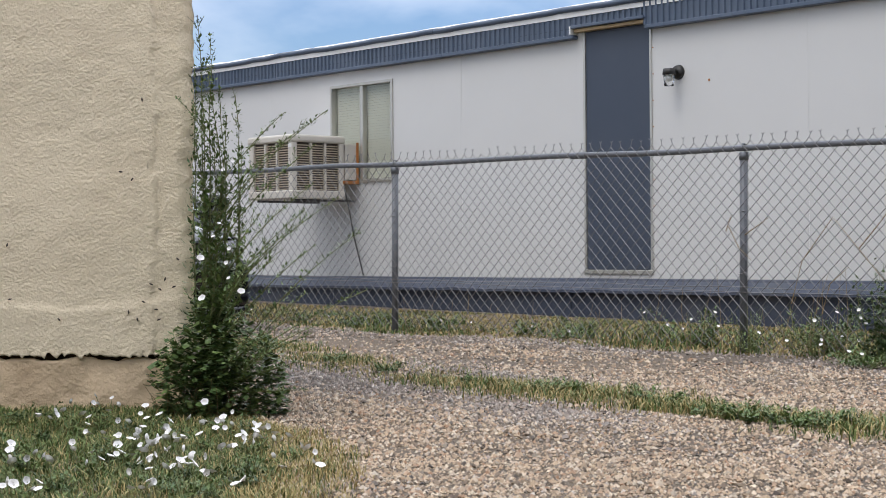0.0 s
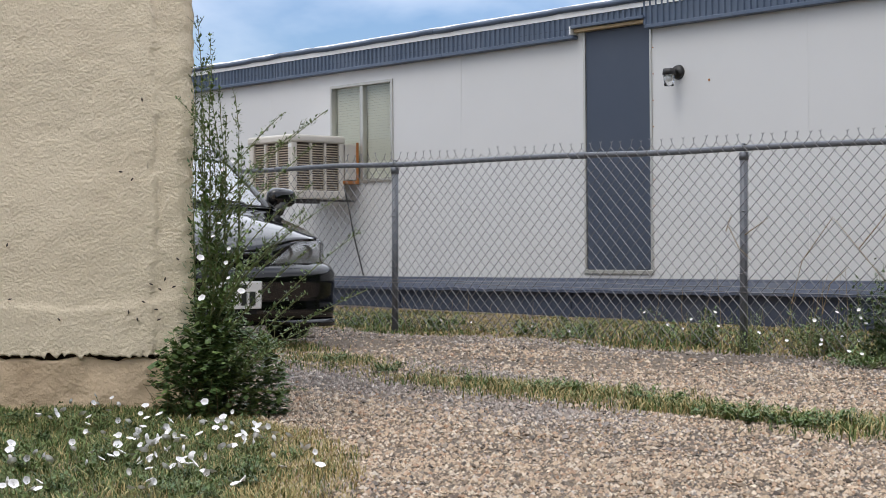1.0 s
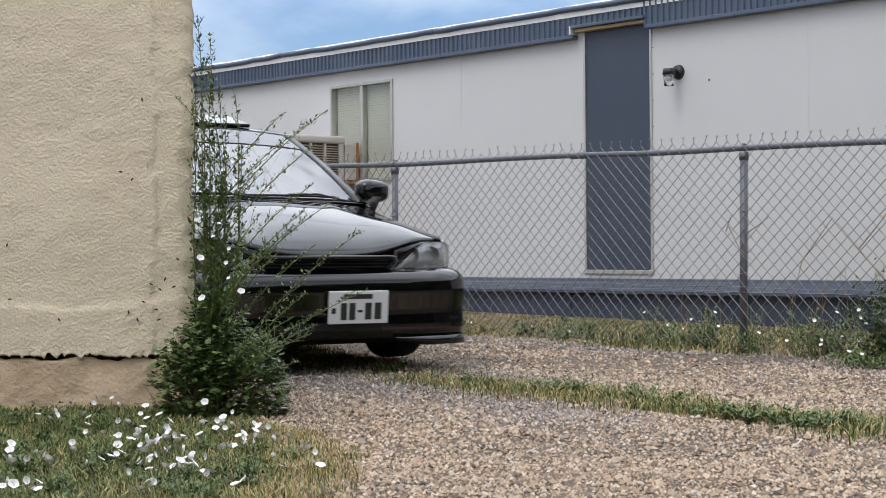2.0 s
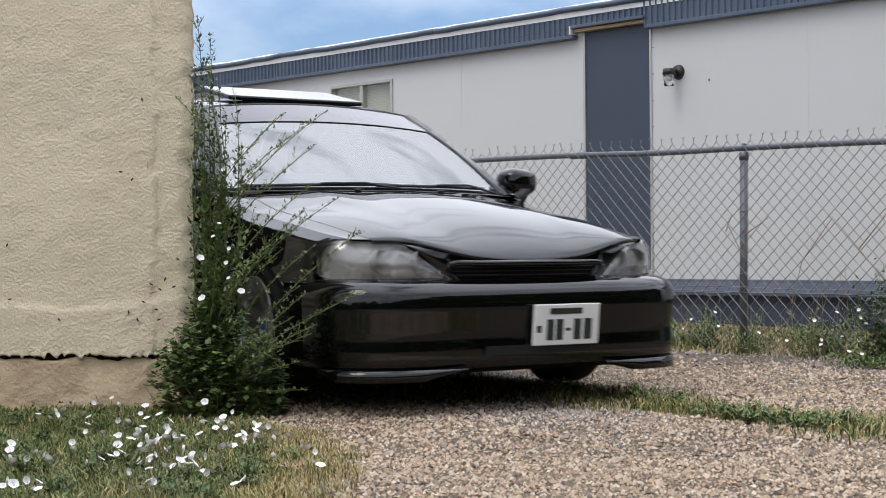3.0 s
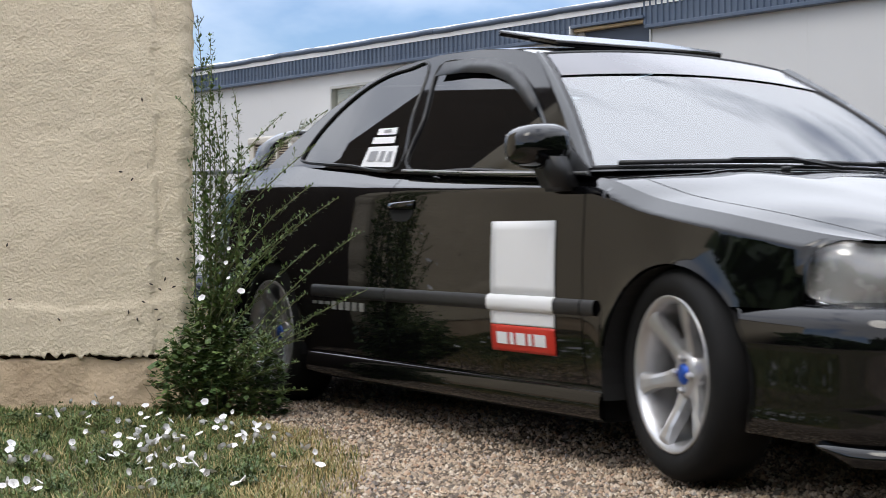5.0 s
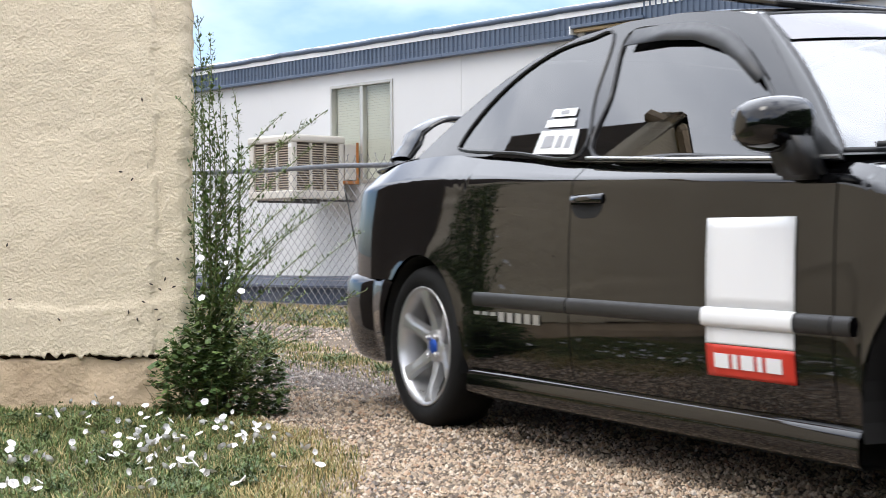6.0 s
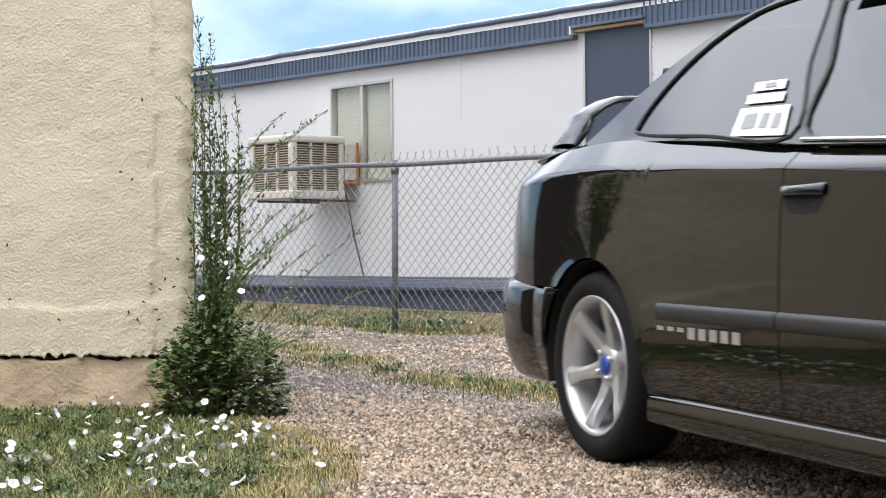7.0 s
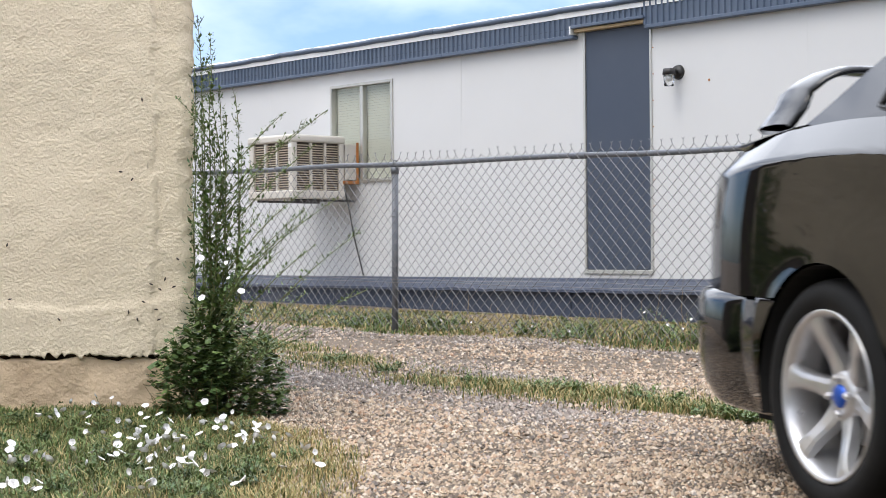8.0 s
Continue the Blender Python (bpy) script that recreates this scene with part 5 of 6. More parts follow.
def make_car():
    car = thing("car", "black two-door coupe with white and red door decal, lowered", "car")
    P = M["paint"]
    # flank panels
    fen = flank(0.612, -0.402, sill=lambda x: 0.205 if x < -0.2 else (0.505 if x < 0.50 else min(belt(x) - 0.004, float(np.interp(x, [0.50, 0.518, 0.542, 0.57, 0.62], [0.606, 0.648, 0.672, 0.681, 0.680])))))
    both("front_fender", fen, P, car, "glossy black front fender")
    door_rows = flank(-0.408, -1.602)
    both("door", door_rows, P, car, "glossy black door")
    both("door_shut", [[(p[0], p[1] + 0.012, p[2]) for p in r] for r in flank(-0.38, -1.65)], M["cavity"], car)
    rear = flank(-1.608, -3.0, sill=lambda x: 0.205 if x > -2.5 else 0.525)
    for i in range(1, 25):
        q = i / 24
        x, w, nx, ny = rear_plan(q)
        row = []
        for k in range(27):
            v = 1 - (1 - k / 26) ** 1.5
            zt = belt(x)
            z = 0.525 + (zt - 0.525) * v
            d = inward(z, zt) + 0.05 * max(0, (z - 0.70) / 0.25) ** 1.5 * q
            row.append((x - nx * d, -(w - ny * d), z))
        rear.append(row)
    both("rear_quarter", rear, P, car, "glossy black rear quarter panel")
    # rear bumper, from the wheel arch round the tail
    def arch_edge(z, k):
        ax, az, ar = ARCH[k]
        return math.sqrt(max(0.0, ar * ar - (z - az) ** 2))
    rows = []
    for i in range(33):
        row = []
        for z, d in ((0.545, 0.060), (0.540, 0.030), (0.528, 0.010), (0.50, 0.0), (0.42, -0.004), (0.34, 0.002), (0.27, 0.018), (0.215, 0.045), (0.195, 0.075), (0.19, 0.12)):
            if i < 8:
                xa = ARCH[1][0] - arch_edge(min(z, 0.53), 1)
                xx = xa + (-3.0 - xa) * i / 8
                w, nx, ny = cr(HALF, xx) + 0.006 + 0.004 * i / 8, 0, 1
            else:
                xx, w, nx, ny = rear_plan((i - 8) / 24, 0.055 * min(1, (i - 8) / 6))
            row.append((xx - nx * d, -max(0.0, w - ny * d), z))
        rows.append(row)
    both("rear_bumper", rows, P, car, "black rear bumper")
    # front bumper with a ledge, and the lip below it
    rows = []
    for i in range(41):
        q = max(0.0, (i - 4) / 36)
        row = []
        for z, g in ((0.527, -0.10), (0.522, -0.070), (0.513, -0.046), (0.500, -0.027), (0.482, -0.011), (0.46, 0.001), (0.40, 0.0), (0.33, -0.010), (0.27, -0.008), (0.225, -0.004), (0.182, -0.010), (0.175, -0.06)):
            x, w = bumper_plan(q, g)
            if i < 4:
                xa = arch_edge(min(z, 0.52), 0)
                x, w = xa + (0.33 - xa) * i / 4, 0.842 + g * 0.6
            row.append((x, -w, z))
        rows.append(row)
    both("front_bumper", rows, P, car, "smooth black front bumper")
    rows = []
    for i in range(41):
        q = 0.07 + 0.88 * i / 40
        drop = min(1.0, min(i, 40 - i) / 6)
        row = []
        for z, g in ((0.186, -0.03), (0.181, -0.004), (0.174 - 0.036 * drop, 0.006), (0.170 - 0.036 * drop, -0.05)):
            x, w = bumper_plan(q, g)
            row.append((x, -w, z))
        rows.append(row)
    both("chin_spoiler", rows, P, car, "satin black chin spoiler")
    # bumper slot
    rows = []
    for i in range(25):
        y = -0.26 + 0.52 * i / 24
        x = 0.33 + 0.525 * (1 - (abs(y) / 0.842) ** 5.6) ** (1 / 5.6)
        rows.append([(x + 0.001 - 0.0, y, z) for z in (0.225, 0.262)])
    part("lower_intake", sheet(rows), M["cavity"], car)
    # bonnet
    rows = [[hood_pt(a, b) for b in np.linspace(-0.90, 0.90, 61)] for a in np.linspace(0.0, 1.0, 41)]
    rows.append([(p[0] + 0.004, p[1], p[2] - 0.014) for p in rows[-1]])
    rows.append([(p[0] - 0.02, p[1], p[2] - 0.006) for p in rows[-1]])
    part("bonnet", sheet(rows), P, car, "glossy black bonnet with two soft ridges", True)
    both("fender_top", [[hood_pt(a, b) for b in np.linspace(-1.0, -0.905, 8)] for a in np.linspace(0.0, 1.0, 41)], P, car)
    for y in (-0.22, 0.22):
        part("washer_nozzle", boxed(-0.22, -0.19, y - .012, y + .012, 0.888, 0.903, 0.004), M["trim"], car)
    # nose between bonnet and bumper
    rows = []
    for b in np.linspace(-0.98, 0.98, 61):
        x, y, z = hood_pt(1.0, b)
        rows.append([(x - 0.055, y * 0.985, z - 0.02), (x - 0.055, y * 0.985, 0.50)])
    part("nose_panel", sheet(rows), M["cavity"], car)
    def lamp_top(b):
        """Upper edge of the headlight, falling to a point towards the grille."""
        ze = hood_pt(1.0, b)[2] - 0.008
        return ze - (ze - 0.525) * max(0.0, 1 - (abs(b) - 0.49) / 0.26) ** 1.7

    # grille with painted surround
    def nose_x(y):
        return hood_pt(1.0, y / 0.80)[0]
    ring = outline([(-0.375, 0.578), (-0.20, 0.583), (0.20, 0.583), (0.375, 0.578), (0.335, 0.508), (0.20, 0.492), (-0.20, 0.492), (-0.335, 0.508)], 5)
    bm = bmesh.new()
    pts = [(nose_x(y) + 0.012 - (0.585 - z) * 0.05, y, z) for y, z in ring]
    tube(bm, pts + pts[:1], 0.013, 8, cap=False)
    part("grille_surround", bm, P, car, "", True)
    for k in range(5):
        z = 0.505 + 0.016 * k
        part("grille_bar", tube(bmesh.new(), [(nose_x(y) - 0.012, y, z) for y in np.linspace(-0.345, 0.345, 15)], 0.003, 5), M["trim"], car)
    rows = []
    for yy in np.linspace(-0.60, 0.60, 81):
        ay = abs(yy)
        zz = hood_pt(1.0, yy / 0.80)[2] - 0.010 if ay > 0.37 else 0.503
        zl = 0.480 if ay < 0.385 else min(zz - 0.003, lamp_top(ay / 0.80) + 0.002)
        rows.append([(nose_x(yy) + 0.002 - (0.585 - z) * 0.05 + 0.012 * math.sin(math.pi * k / 4), yy, z) for k, z in enumerate(np.linspace(zz, zl, 5))])
    part("nose_frame", sheet(rows), P, car, "", True)
    # headlights
    def light_rows(off, n=24, m=10):
        out = []
        for i in range(n + 1):
            b = -0.49 - 0.51 * i / n
            x, y, z = hood_pt(1.0, b)
            zb = 0.508 + 0.012 * (i / n)
            row = []
            for k in range(m + 1):
                v = k / m
                zt = lamp_top(b)
                zz = zt + (zb - zt) * v
                bulge = 0.020 * math.sin(v * math.pi) + 0.030 * v
                row.append((x - off + bulge, y - bulge * 0.35 * i / n + off * 0.3, zz))
            out.append(row)
        # the outer end wraps round on to the fender
        for x, zt, zb in ((0.60, 0.678, 0.516), (0.57, 0.679, 0.519), (0.542, 0.670, 0.524), (0.518, 0.646, 0.533), (0.50, 0.604, 0.548)):
            out.append([(x - off * 0.3, -(side_y(x, z) + 0.003 - off * 0.9), z) for z in np.linspace(zt, zb, m + 1)])
        return out
    for mir in (False, True):
        h = part("headlight", sheet(light_rows(0.006), mir, 0.003), M["lens"], car, "clear headlight lens", True)
        h.visible_shadow = False
        s = 1 if mir else -1
        part("housing", sheet(light_rows(0.034), mir), M["reflector"], h, "grey reflector bowl", True)
        for yy, rr, xx in ((0.47, 0.058, 0.722), (0.63, 0.046, 0.672)):
            bm = lathe([(rr, 0.0), (rr * 0.98, -0.012), (rr * 0.8, -0.030), (rr * 0.4, -0.043), (0.006, -0.046)], 24)
            part("reflector", bm, M["reflector"], h, "", True, pose(xx + 0.012, s * yy, 0.592, 0, 0, -90 + s * -28))
        part("indicator", boxed(-0.012, 0.012, -0.022, 0.022, -0.022, 0.022, 0.008), M["amber"], h, "amber indicator", False, pose(0.555, s * 0.745, 0.60, 0, 0, s * -35 * -1))
    # side trim strip and sill skirt
    for x0, x1 in ((-0.335, -0.402), (-0.408, -1.602), (-1.608, -2.212)):
        rows = []
        for i in range(17):
            x = x0 + (x1 - x0) * i / 16
            rows.append([(x, -(side_y(x, z) + d), z) for z, d in ((0.452, -0.002), (0.456, 0.010), (0.468, 0.014), (0.486, 0.014), (0.498, 0.009), (0.502, -0.002))])
        both("side_moulding", rows, M["trim"], car, "dark rubbing strip")
    rows = []
    for i in range(31):
        x = -0.318 - 1.97 * i / 30
        rows.append([(x, -y, z) for y, z in ((0.800, 0.245), (0.832, 0.236), (0.845, 0.215), (0.845, 0.165), (0.835, 0.150), (0.76, 0.148))])
    both("sill_skirt", rows, P, car, "black side skirt")
    # wheel wells and underbody
    for ax, az, ar in ARCH:
        for s in (-1, 1):
            rws = []
            for i in range(25):
                th = math.pi * (-0.08 + 1.16 * i / 24)
                rws.append([(ax + (ar - 0.004) * math.cos(th), s * y, az + (ar - 0.004) * math.sin(th)) for y in (0.845, 0.50)])
            part("wheel_well", sheet(rws), M["cavity"], car)
    part("underbody", boxed(-3.45, 0.62, -0.60, 0.60, 0.14, 0.24), M["cavity"], car)
    part("floor_pan", boxed(-2.25, -0.36, -0.79, 0.79, 0.135, 0.25), M["cavity"], car)
    part("engine_bay", boxed(-0.36, 0.44, -0.50, 0.50, 0.24, 0.58), M["cavity"], car)
    part("boot_floor", boxed(-3.4, -2.28, -0.50, 0.50, 0.24, 0.55), M["cavity"], car)
    # boot lid and tail
    rows = []
    for i in range(15):
        a = i / 14
        row = []
        for k in range(41):
            b = -1 + 2 * k / 40
            th = abs(b)
            xs, ws, _, _ = rear_plan(1 - th)
            d = inward(belt(xs), belt(xs)) + 0.05 * max(0, (belt(xs) - 0.70) / 0.25) ** 1.5 * (1 - th)
            y1 = max(0, ws - d * th)
            x1 = xs + d * (1 - th)
            x0 = -2.93
            row.append((x0 + (x1 - x0) * a, math.copysign(y1 * (1 if a > 0.02 else 0.995), b), belt(xs) * a + (belt(-2.95) + 0.004) * (1 - a) + 0.020 * (1 - th ** 2) * math.sin(math.pi * (0.25 + 0.55 * a))))
        rows.append(row)
    part("boot_lid", sheet(rows), P, car, "", True)
    for s in (-1, 1):
        rows = []
        for i in range(13):
            q = 0.42 + 0.40 * i / 12
            x, w, nx, ny = rear_plan(q)
            rows.append([(x - nx * (inward(z, 0.95) - 0.006 + 0.05 * max(0, (z - 0.70) / 0.25) ** 1.5 * q), -(w - ny * (inward(z, 0.95) - 0.006)), z) for z in np.linspace(0.66, 0.84, 7)])
        part("tail_light", sheet(rows, s > 0), M["tail_red"], car, "red tail light", True)

    # cabin: side frame with two window openings
    outer = [(-0.40, 0.868), (-0.55, 0.955), (-0.75, 1.10), (-0.93, 1.235), (-1.05, 1.312), (-1.2, 1.343), (-1.45, 1.368), (-1.75, 1.378), (-2.02, 1.362), (-2.28, 1.312), (-2.52, 1.225),
             (-2.72, 1.125), (-2.90, 1.02), (-2.98, 0.978), (-2.7, 0.983), (-2.3, 0.966), (-1.6, 0.916), (-1.0, 0.890), (-0.63, 0.872)]
    dwin = outline([(-1.575, 0.936), (-1.10, 0.914), (-0.62, 0.892), (-0.70, 0.985), (-0.895, 1.130), (-1.10, 1.255), (-1.25, 1.300), (-1.42, 1.322), (-1.70, 1.330), (-1.635, 1.12)], 5)
    qwin = outline([(-1.665, 0.940), (-2.10, 0.968), (-2.52, 0.998), (-2.575, 1.035), (-2.50, 1.150), (-2.35, 1.255), (-2.15, 1.325), (-1.95, 1.345), (-1.80, 1.343), (-1.735, 1.14)], 5)
    yf = lambda x, z: glass_y(z, x)
    for mir in (False, True):
        part("cabin_side", filled([outer, dwin, qwin], yf, mir, 0.012), P, car, "black roof rail and pillars")
        for nm, lp in (("door_window", dwin), ("quarter_window", qwin)):
            g = part(nm, filled([lp], lambda x, z: glass_y(z, x) - 0.004, mir), M["tint_glass"], car, "dark tinted side glass")
            s = 1 if mir else -1
            pts = [(x, s * (glass_y(z, x) + 0.001), z) for x, z in lp]
            part("rubber_seal", tube(bmesh.new(), pts + pts[:1], 0.006, 5, cap=False), M["trim"], g)
        pts = [(x, (1 if mir else -1) * (glass_y(z, x) + 0.004), z) for x, z in ((-0.42, 0.879), (-0.63, 0.884), (-1.1, 0.903), (-1.60, 0.929))]
        part("belt_moulding", tube(bmesh.new(), pts, 0.006, 6), M["badge"], car, "thin bright strip under the side glass")
        # smoked rain guard over the door glass
        rows = []
        for x, z in ((-0.86, 1.115), (-1.0, 1.205), (-1.12, 1.268), (-1.27, 1.309), (-1.45, 1.329), (-1.66, 1.334)):
            d = 0.020 + 0.025 * min(1, abs(x + 0.86) / 0.25)
            rows.append([(x, -(glass_y(z, x) + 0.012), z + 0.006), (x - 0.01, -(glass_y(z - d, x) + 0.020), z - d)])
        part("rain_guard", sheet(rows, mir, 0.003), M["trim"], car, "smoked rain guard over the door glass", True)

    # roof
    def roof_pt(a, b):
        xe = -1.05 - 1.27 * a
        ze = cr([(-1.05, 1.312), (-1.2, 1.343), (-1.45, 1.368), (-1.75, 1.378), (-2.02, 1.362), (-2.28, 1.312), (-2.35, 1.295)], xe)
        ab = abs(b)
        yy = glass_y(ze, xe) - 0.004
        return (xe - 0.02 * (1 - b * b) * (1 if a > 0.5 else 1), b * yy, ze + 0.030 * (1 - ab ** 2.5))
    part("roof", sheet([[roof_pt(a, b) for b in np.linspace(-1, 1, 33)] for a in np.linspace(0, 1, 25)]), P, car, "glossy black roof", True)
    # tilted glass sunroof
    bm = boxed(-0.40, 0.0, -0.38, 0.38, -0.012, 0.012, 0.008, 2)
    part("sunroof", bm, M["paint"], car, "tilted-up sunroof panel", False, pose(-1.20, 0, 1.376, 0, 11.5, 0))

    # windscreen, with pillars either side
    def screen_pt(a, b):
        x0, y0, z0 = -0.475 + 0.195 * (1 - b * b), b * 0.752, 0.896 + 0.010 * (1 - b * b)
        x1, y1, z1 = -1.06 + 0.025 * (1 - b * b), b * 0.536, 1.312 + 0.028 * (1 - b * b)
        k = 0.020 * math.sin(math.pi * a)
        return (x0 + (x1 - x0) * a + k, y0 + (y1 - y0) * a, z0 + (z1 - z0) * a + k)
    g = part("windscreen", sheet([[screen_pt(a, b) for b in np.linspace(-1, 1, 33)] for a in np.linspace(0, 1, 17)]), M["screen_glass"], car, "windscreen reflecting the bright sky", True)
    pts = [screen_pt(0, b) for b in np.linspace(-1, 1, 15)] + [screen_pt(a, 1) for a in np.linspace(0, 1, 9)][1:] + [screen_pt(1, b) for b in np.linspace(1, -1, 15)][1:] + [screen_pt(a, -1) for a in np.linspace(1, 0, 9)][1:]
    part("screen_seal", tube(bmesh.new(), pts, 0.009, 6, cap=False), M["trim"], g, "", True)
    part("sun_strip", sheet([[(p[0] + .002, p[1], p[2] + .004) for p in (screen_pt(a, b) for b in np.linspace(-.98, .98, 33))] for a in np.linspace(0.74, 0.985, 7)]), M["strip"], g, "darker sun strip along the top", True)
    rows = []
    for a in np.linspace(0, 1, 15):
        x, y, z = screen_pt(a, -1)
        xo = cr([(0.868, -0.40), (0.955, -0.55), (1.10, -0.75), (1.235, -0.93), (1.312, -1.05)], 0.872 + 0.44 * a)
        zo = 0.872 + 0.44 * a
        yo = -glass_y(zo, xo)
        rows.append([(x, y, z), ((x + xo) / 2 + .012, (y + yo) / 2 - .016, (z + zo) / 2 + .010), (xo, yo, zo)])
    both("windscreen_pillar", rows, P, car)
    rows = [[(p[0] + dx, p[1], p[2] + dz) for dx, dz in ((-0.02, -0.01), (0.03, -0.006), (0.06, -0.012))] for p in (screen_pt(0, b) for b in np.linspace(-1.06, 1.06, 25))]
    part("cowl", sheet(rows), M["trim"], car, "black plastic cowl", True)
    # wipers parked along the screen's foot
    for y0, y1 in ((-0.60, -0.02), (-0.08, 0.50)):
        pts = []
        for k in range(9):
            y = y0 + (y1 - y0) * k / 8
            p = screen_pt(0.004 + 0.010 * k / 8, y / 0.65)
            pts.append((p[0] + 0.022, p[1], p[2] + 0.012))
        wp = part("wiper", tube(bmesh.new(), pts, 0.008, 6), M["trim"], car, "black wiper blade", True)
        mid = pts[4]
        piv = screen_pt(0, (y1 + 0.05) / 0.65)
        part("wiper_arm", tube(bmesh.new(), [(piv[0] + .05, piv[1], piv[2]), ((mid[0] + piv[0]) / 2 + .05, (mid[1] + piv[1]) / 2, mid[2] + 0.010), (mid[0] + .01, mid[1], mid[2] + 0.006)], 0.006, 6), M["trim"], wp)

    # rear screen and its pillars
    def back_pt(a, b):
        x0, y0, z0 = -2.32 - 0.02 * (1 - b * b), b * 0.50, 1.300 + 0.032 * (1 - b * b)
        x1, y1, z1 = -2.93 - 0.05 * (1 - b * b), b * 0.60, 0.990 + 0.015 * (1 - b * b)
        k = 0.018 * math.sin(math.pi * a)
        return (x0 + (x1 - x0) * a - k, y0 + (y1 - y0) * a, z0 + (z1 - z0) * a + k)
    part("rear_screen", sheet([[back_pt(a, b) for b in np.linspace(-1, 1, 25)] for a in np.linspace(0, 1, 15)]), M["tint_glass"], car, "dark rear screen", True)
    rows = []
    for a in np.linspace(0, 1, 15):
        x, y, z = back_pt(a, -1)
        zo = 1.295 - 0.315 * a
        xo = cr([(1.312, -2.28), (1.225, -2.52), (1.125, -2.72), (1.02, -2.90), (0.978, -2.98)], zo)
        yo = -glass_y(zo, xo)
        rows.append([(x, y, z), ((x + xo) / 2 - .006, (y + yo) / 2 - .012, (z + zo) / 2 + .016), (xo, yo, zo)])
    both("rear_pillar", rows, P, car)
    # wing on the boot
    rows = []
    for i in range(41):
        t = -1 + 2 * i / 40
        at = abs(t)
        y = 0.64 * math.copysign(min(1, at * 1.05), t) if at < 0.95 else 0.64 * t
        zt = 1.000 + 0.165 * (1 - max(0, (at - 0.72) / 0.28) ** 2.2)
        ch = 0.085 + 0.02 * max(0, at - 0.7) / 0.3
        xc = -3.17 - 0.10 * max(0, (at - 0.72) / 0.28)
        rows.append([(xc + dx * ch, y * (1 - 0.03 * (zt - 1.0) / 0.13), zt + dz) for dx, dz in ((1, -0.006), (0.6, 0.010), (0, 0.014), (-0.7, 0.012), (-1, 0.004), (-0.7, -0.012), (0, -0.016), (0.7, -0.012), (1, -0.006))])
    part("rear_wing", sheet(rows), P, car, "black rear wing standing on the boot lid", True)

    # door mirrors, handles, decals, script
    for s in (-1, 1):
        bm = bmesh.new()
        r = bmesh.ops.create_icosphere(bm, subdivisions=3, radius=1.0)
        for v in r["verts"]:
            p = v.co
            e = 0.7
            p = Vector([math.copysign(abs(c) ** e, c) for c in p])
            v.co = Vector((-0.555 + 0.086 * p.x + 0.035 * p.y * s * -1 * 0.4, s * (0.900 + 0.105 * p.y), 0.960 + 0.071 * p.z * (1 - 0.12 * p.y)))
        mir = part("door_mirror", bm, P, car, "black door mirror", True)
        part("mirror_glass", boxed(-0.004, 0.004, -0.062, 0.062, -0.038, 0.038), M["badge"], mir, "mirror glass", False, pose(-0.634, s * 0.900, 0.962))
        bm = bmesh.new()
        rr = bmesh.ops.create_cube(bm, size=1)
        for v in rr["verts"]:
            up = v.co.z > 0
            v.co = Vector((-0.52 + v.co.x * (0.11 if up else 0.12), s * (0.835 + (0.06 if up else 0.0) + v.co.y * s * 0.08), 0.94 if up else 0.825))
        bmesh.ops.bevel(bm, geom=bm.edges[:], offset=0.012, segments=2, affect="EDGES")
        part("mirror_foot", bm, M["trim"], mir, "", True)
        sail = [(-0.42, 0.885), (-0.64, 0.893), (-0.60, 0.985)]
        yo = lambda x, z: glass_y(z, x) + 0.006
        part("mirror_sail", filled([sail], yo, s > 0, 0.004), M["trim"], mir)
        rows = [[(x, -(side_y(x, z) + 0.001), z) for z in np.linspace(0.742 + 0.03 * (abs(x + 1.51) / 0.085) ** 4, 0.815, 7)] for x in np.linspace(-1.595, -1.425, 15)]
        hd = part("handle_pocket", sheet(rows, s > 0), M["cavity"], car)
        rows = [[(x, -(side_y(x, z) + d * math.sin(math.pi * (0.1 + 0.8 * (x + 1.6) / 0.18))), z) for z, d in ((0.784, 0.0), (0.787, 0.018), (0.797, 0.026), (0.809, 0.022), (0.816, 0.0))] for x in np.linspace(-1.598, -1.422, 13)]
        part("door_handle", sheet(rows, s > 0), P, hd, "black door handle", True)

        def patch(name, x0, x1, z0, z1, d, material, label):
            rows = [[(x, -(side_y(x, z) + d), z) for z in np.linspace(z0, z1, 9)] for x in np.linspace(x0, x1, 9)]
            return part(name, sheet(rows, s > 0, 0.001), material, car, label, True)
        patch("door_decal", -0.898, -0.545, 0.504, 0.737, 0.004, M["decal_white"], "white vinyl panel on the door")
        patch("door_decal", -0.898, -0.545, 0.408, 0.451, 0.004, M["decal_white"], "white vinyl panel on the door")
        rows = []
        for x in np.linspace(-0.905, -0.538, 7):
            rows.append([(x, -(side_y(x, z) + d + 0.003), z) for z, d in ((0.451, 0.0), (0.455, 0.011), (0.468, 0.015), (0.486, 0.015), (0.498, 0.011), (0.504, 0.0))])
        part("moulding_decal", sheet(rows, s > 0), M["decal_white"], car, "white vinyl over the rubbing strip", True)
        red = patch("red_decal", -0.898, -0.545, 0.322, 0.4065, 0.004, M["decal_red"], "red vinyl block with white emblem shapes")
        for k, (e0, e1) in enumerate(((-0.86, -0.80), (-0.785, -0.765), (-0.75, -0.70), (-0.685, -0.665), (-0.65, -0.59))):
            if s > 0:
                e0, e1 = -1.443 - e1, -1.443 - e0
            rows = [[(x, -(side_y(x, z) + 0.008), z) for z in np.linspace(0.346, 0.384, 3)] for x in (e0, e1)]
            part("emblem_bar", sheet(rows, s > 0, 0.001), M["decal_white"], red)
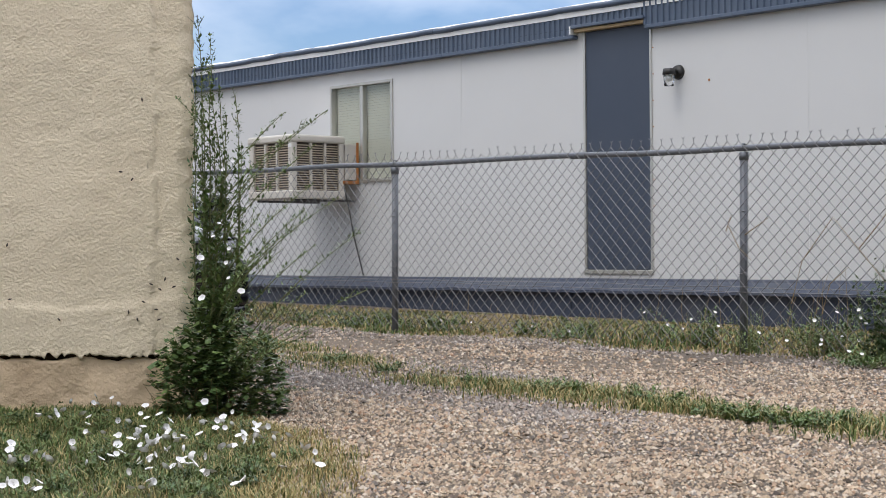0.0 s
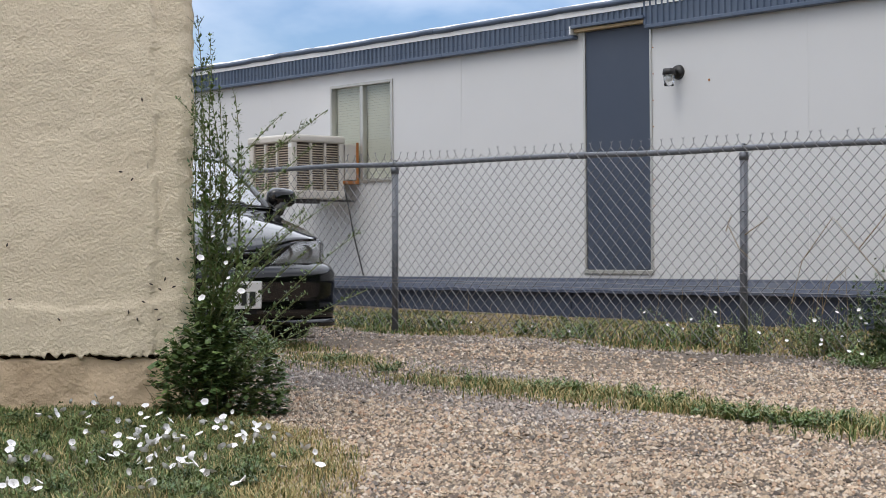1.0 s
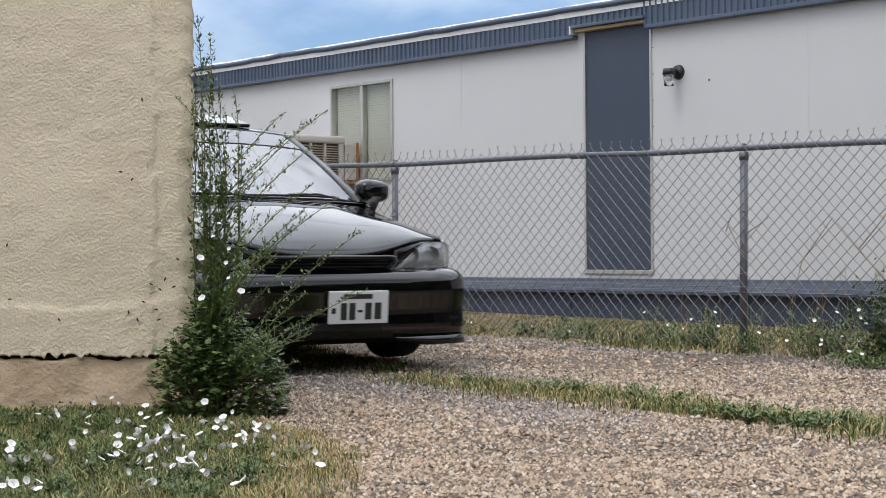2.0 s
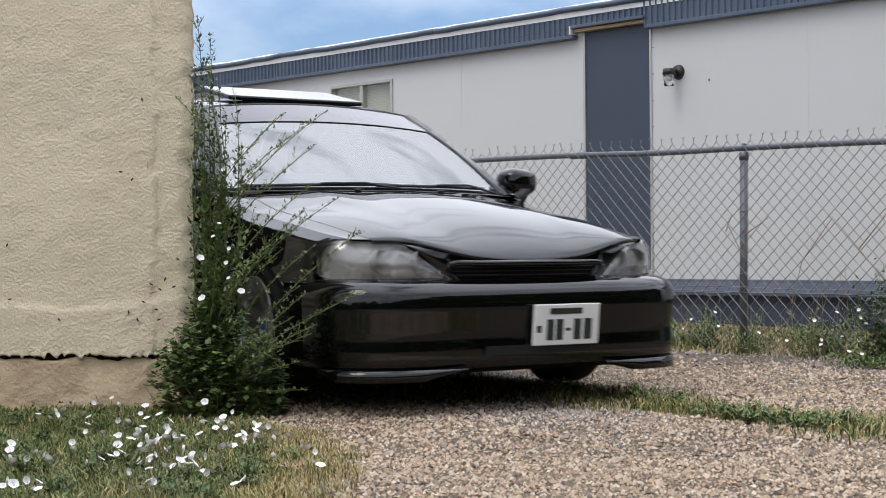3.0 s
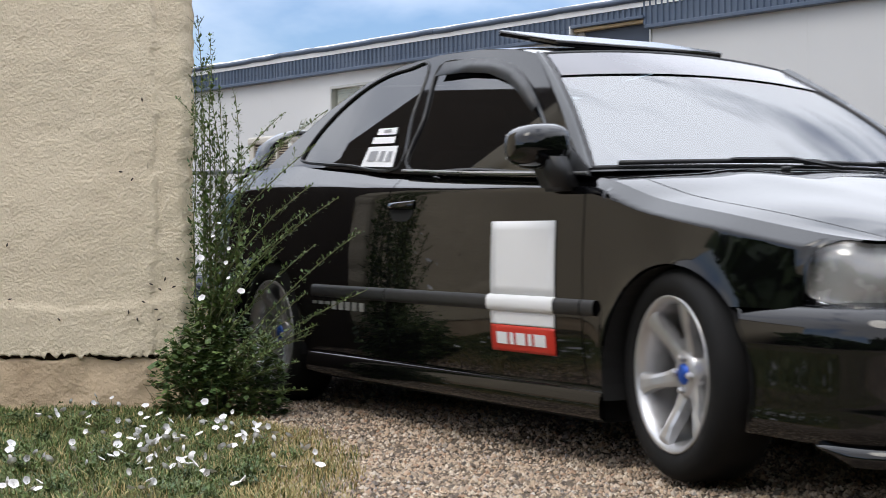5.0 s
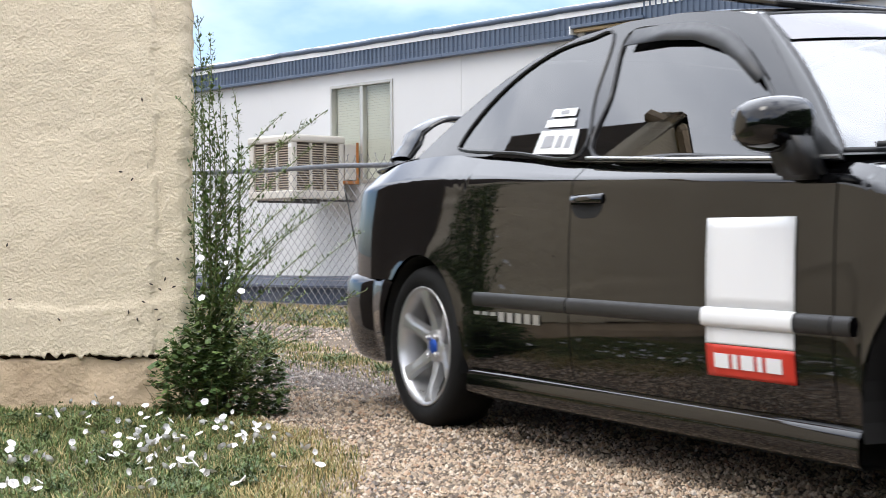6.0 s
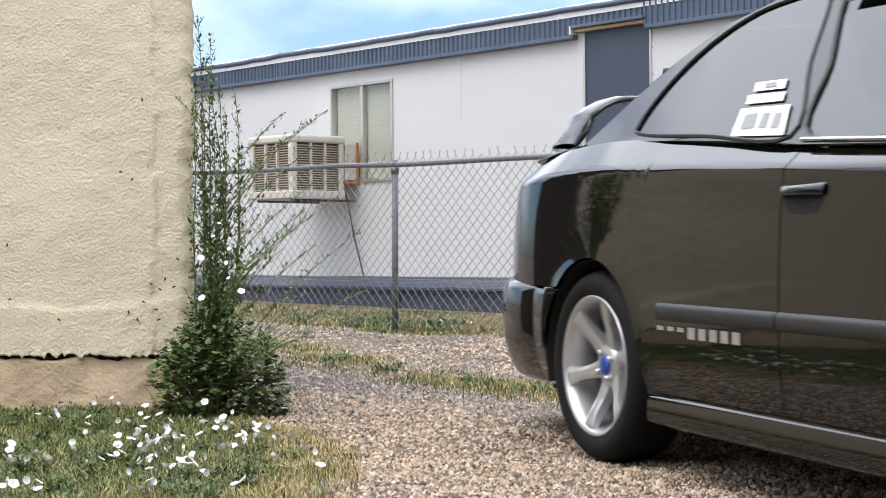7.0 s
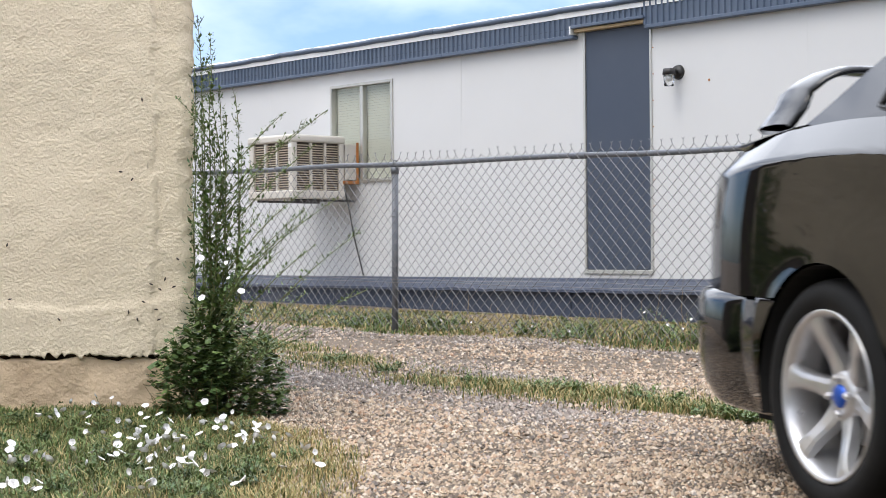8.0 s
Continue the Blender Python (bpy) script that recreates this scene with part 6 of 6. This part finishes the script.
        for k in range(8):
            x0 = -2.215 + 0.057 * k
            rows = [[(x, -(side_y(x, z) + 0.004), z) for z in ((0.425, 0.437) if k < 3 else (0.408, 0.440))] for x in (x0, x0 + 0.038)]
            part("script_bar", sheet(rows, s > 0, 0.001), M["badge"], car)
        # stickers inside the quarter glass
        for pts, m2 in (([(-1.965, 0.958), (-1.70, 0.945), (-1.735, 1.028), (-1.975, 1.035)], "decal_white"), ([(-1.965, 1.046), (-1.78, 1.040), (-1.79, 1.066), (-1.972, 1.072)], "decal_white"), ([(-1.955, 1.080), (-1.80, 1.075), (-1.81, 1.102), (-1.962, 1.106)], "decal_white")):
            st = part("window_sticker", filled([pts], lambda x, z: glass_y(z, x) + 0.002, s > 0), M[m2], car, "white sticker on the quarter glass")
        for x0, z0, x1, z1 in ((-1.93, 0.975, -1.86, 1.015), (-1.84, 0.972, -1.80, 1.012), (-1.78, 0.968, -1.74, 1.008), (-1.90, 1.085, -1.84, 1.098)):
            part("sticker_bar", filled([[(x0, z0), (x1, z0), (x1 - .012, z1), (x0 - .006, z1)]], lambda x, z: glass_y(z, x) + 0.004, s > 0), M["grey_metal"], car)
    # number plate with plain bars
    pl = part("number_plate", boxed(-0.165, 0.165, -0.003, 0.003, -0.0825, 0.0825, 0.003), M["plate_white"], car, "white number plate with dark bars", False, pose(0.872, 0.120, 0.338, 5, 0, 90))
    for x0, x1, z0, z1 in ((-0.085, 0.075, 0.042, 0.066), (-0.148, -0.125, -0.030, -0.002), (-0.098, -0.064, -0.062, 0.022), (-0.052, -0.018, -0.062, 0.022), (-0.006, 0.022, -0.026, -0.014),
                           (0.036, 0.072, -0.062, 0.022), (0.088, 0.126, -0.062, 0.022)):
        part("plate_bar", boxed(x0, x1, -0.0045, -0.0032, z0, z1), M["ink"], pl)
    # simple cabin inside
    dash = part("dashboard", boxed(-0.78, -0.42, -0.66, 0.66, 0.62, 0.865, 0.05, 3), M["trim"], car, "dark dashboard", True)
    for y in (-0.36, 0.36):
        st = part("front_seat", boxed(-1.55, -1.05, y - .25, y + .25, 0.30, 0.50, 0.06, 3), M["seat_cloth"], car, "dark cloth front seat", True)
        part("seat_back", boxed(-0.07, 0.07, -0.24, 0.24, 0, 0.58, 0.05, 3), M["seat_cloth"], st, "", True, pose(-1.56, y, 0.45, 0, -16, 0))
        part("head_rest", boxed(-0.05, 0.05, -0.12, 0.12, 0, 0.16, 0.04, 3), M["seat_cloth"], st, "", True, pose(-1.74, y, 1.04, 0, -12, 0))
    part("rear_bench", boxed(-2.4, -1.95, -0.62, 0.62, 0.32, 0.88, 0.08, 3), M["seat_cloth"], car, "dark rear bench", True)
    part("parcel_shelf", boxed(-2.95, -2.4, -0.62, 0.62, 0.84, 0.88, 0.01), M["trim"], car)
    part("steering_wheel", lathe([(0.175, 0.0), (0.185, 0.012), (0.195, 0.0), (0.185, -0.012), (0.175, 0.0)], 28), M["trim"], car, "", True, pose(-0.86, 0.36, 0.80, 0, 0, 90) @ pose(0, 0, 0, -25, 0, 0))
    wheels = [make_wheel(car, x, s) for x in AXLES for s in (-1, 1)]
    return car, wheels


car, wheels = make_car()

# seconds, place of the front axle on the ground, heading
CAR = [(0.0, -2.45, 11.78, -67.0), (0.75, -1.92, 10.52, -65.8), (1.5, -1.328, 9.249, -63.3), (2.25, -0.73, 8.06, -59.8), (3.0, -.082, 6.923, -57.0), (3.5, .305, 6.245, -56.2), (4.0, .695, 5.673, -56.9),
       (4.5, 1.049, 5.195, -57.9), (5.25, 1.49, 4.46, -60.4), (6.0, 1.858, 3.706, -63.53), (6.5, 2.045, 3.206, -66.02), (7.0, 2.196, 2.661, -69.01), (7.5, 2.335, 2.133, -71.6),
       (8.0, 2.509, 1.60, -73.5)]

# seconds and steering angle of the front wheels, negative to the right
STEER = [(0.0, 2.0), (1.5, 1.0), (2.5, -3.0), (3.5, -9.0), (4.5, -11.5), (6.0, -11.0), (8.0, -8.0)]


def motions():
    walk(car, [(t, pose(x, y, 0, 0, 0, a)) for t, x, y, a in CAR])
    ts = [i / 5 for i in range(41)]
    path = [[cr([(r[0], r[k]) for r in CAR], t) for k in (1, 2, 3)] for t in ts]
    for w, (ax, sy) in zip(wheels, [(x, sd) for x in AXLES for sd in (-1, 1)]):
        spots = []
        for x, y, a in path:
            c, s = math.cos(radians(a)), math.sin(radians(a))
            spots.append((x + c * ax - s * sy * TRACK, y + s * ax + c * sy * TRACK))
        roll, rows = 0.0, []
        for i, t in enumerate(ts):
            steer = cr(STEER, t) if ax > -1 else 0.0
            if i:
                roll += math.degrees(math.hypot(spots[i][0] - spots[i - 1][0], spots[i][1] - spots[i - 1][1]) / TYRE_R)
            rows.append((t, pose(ax, sy * TRACK, wheel_z(ax), 0, roll, steer)))
        walk(w, rows)


motions()
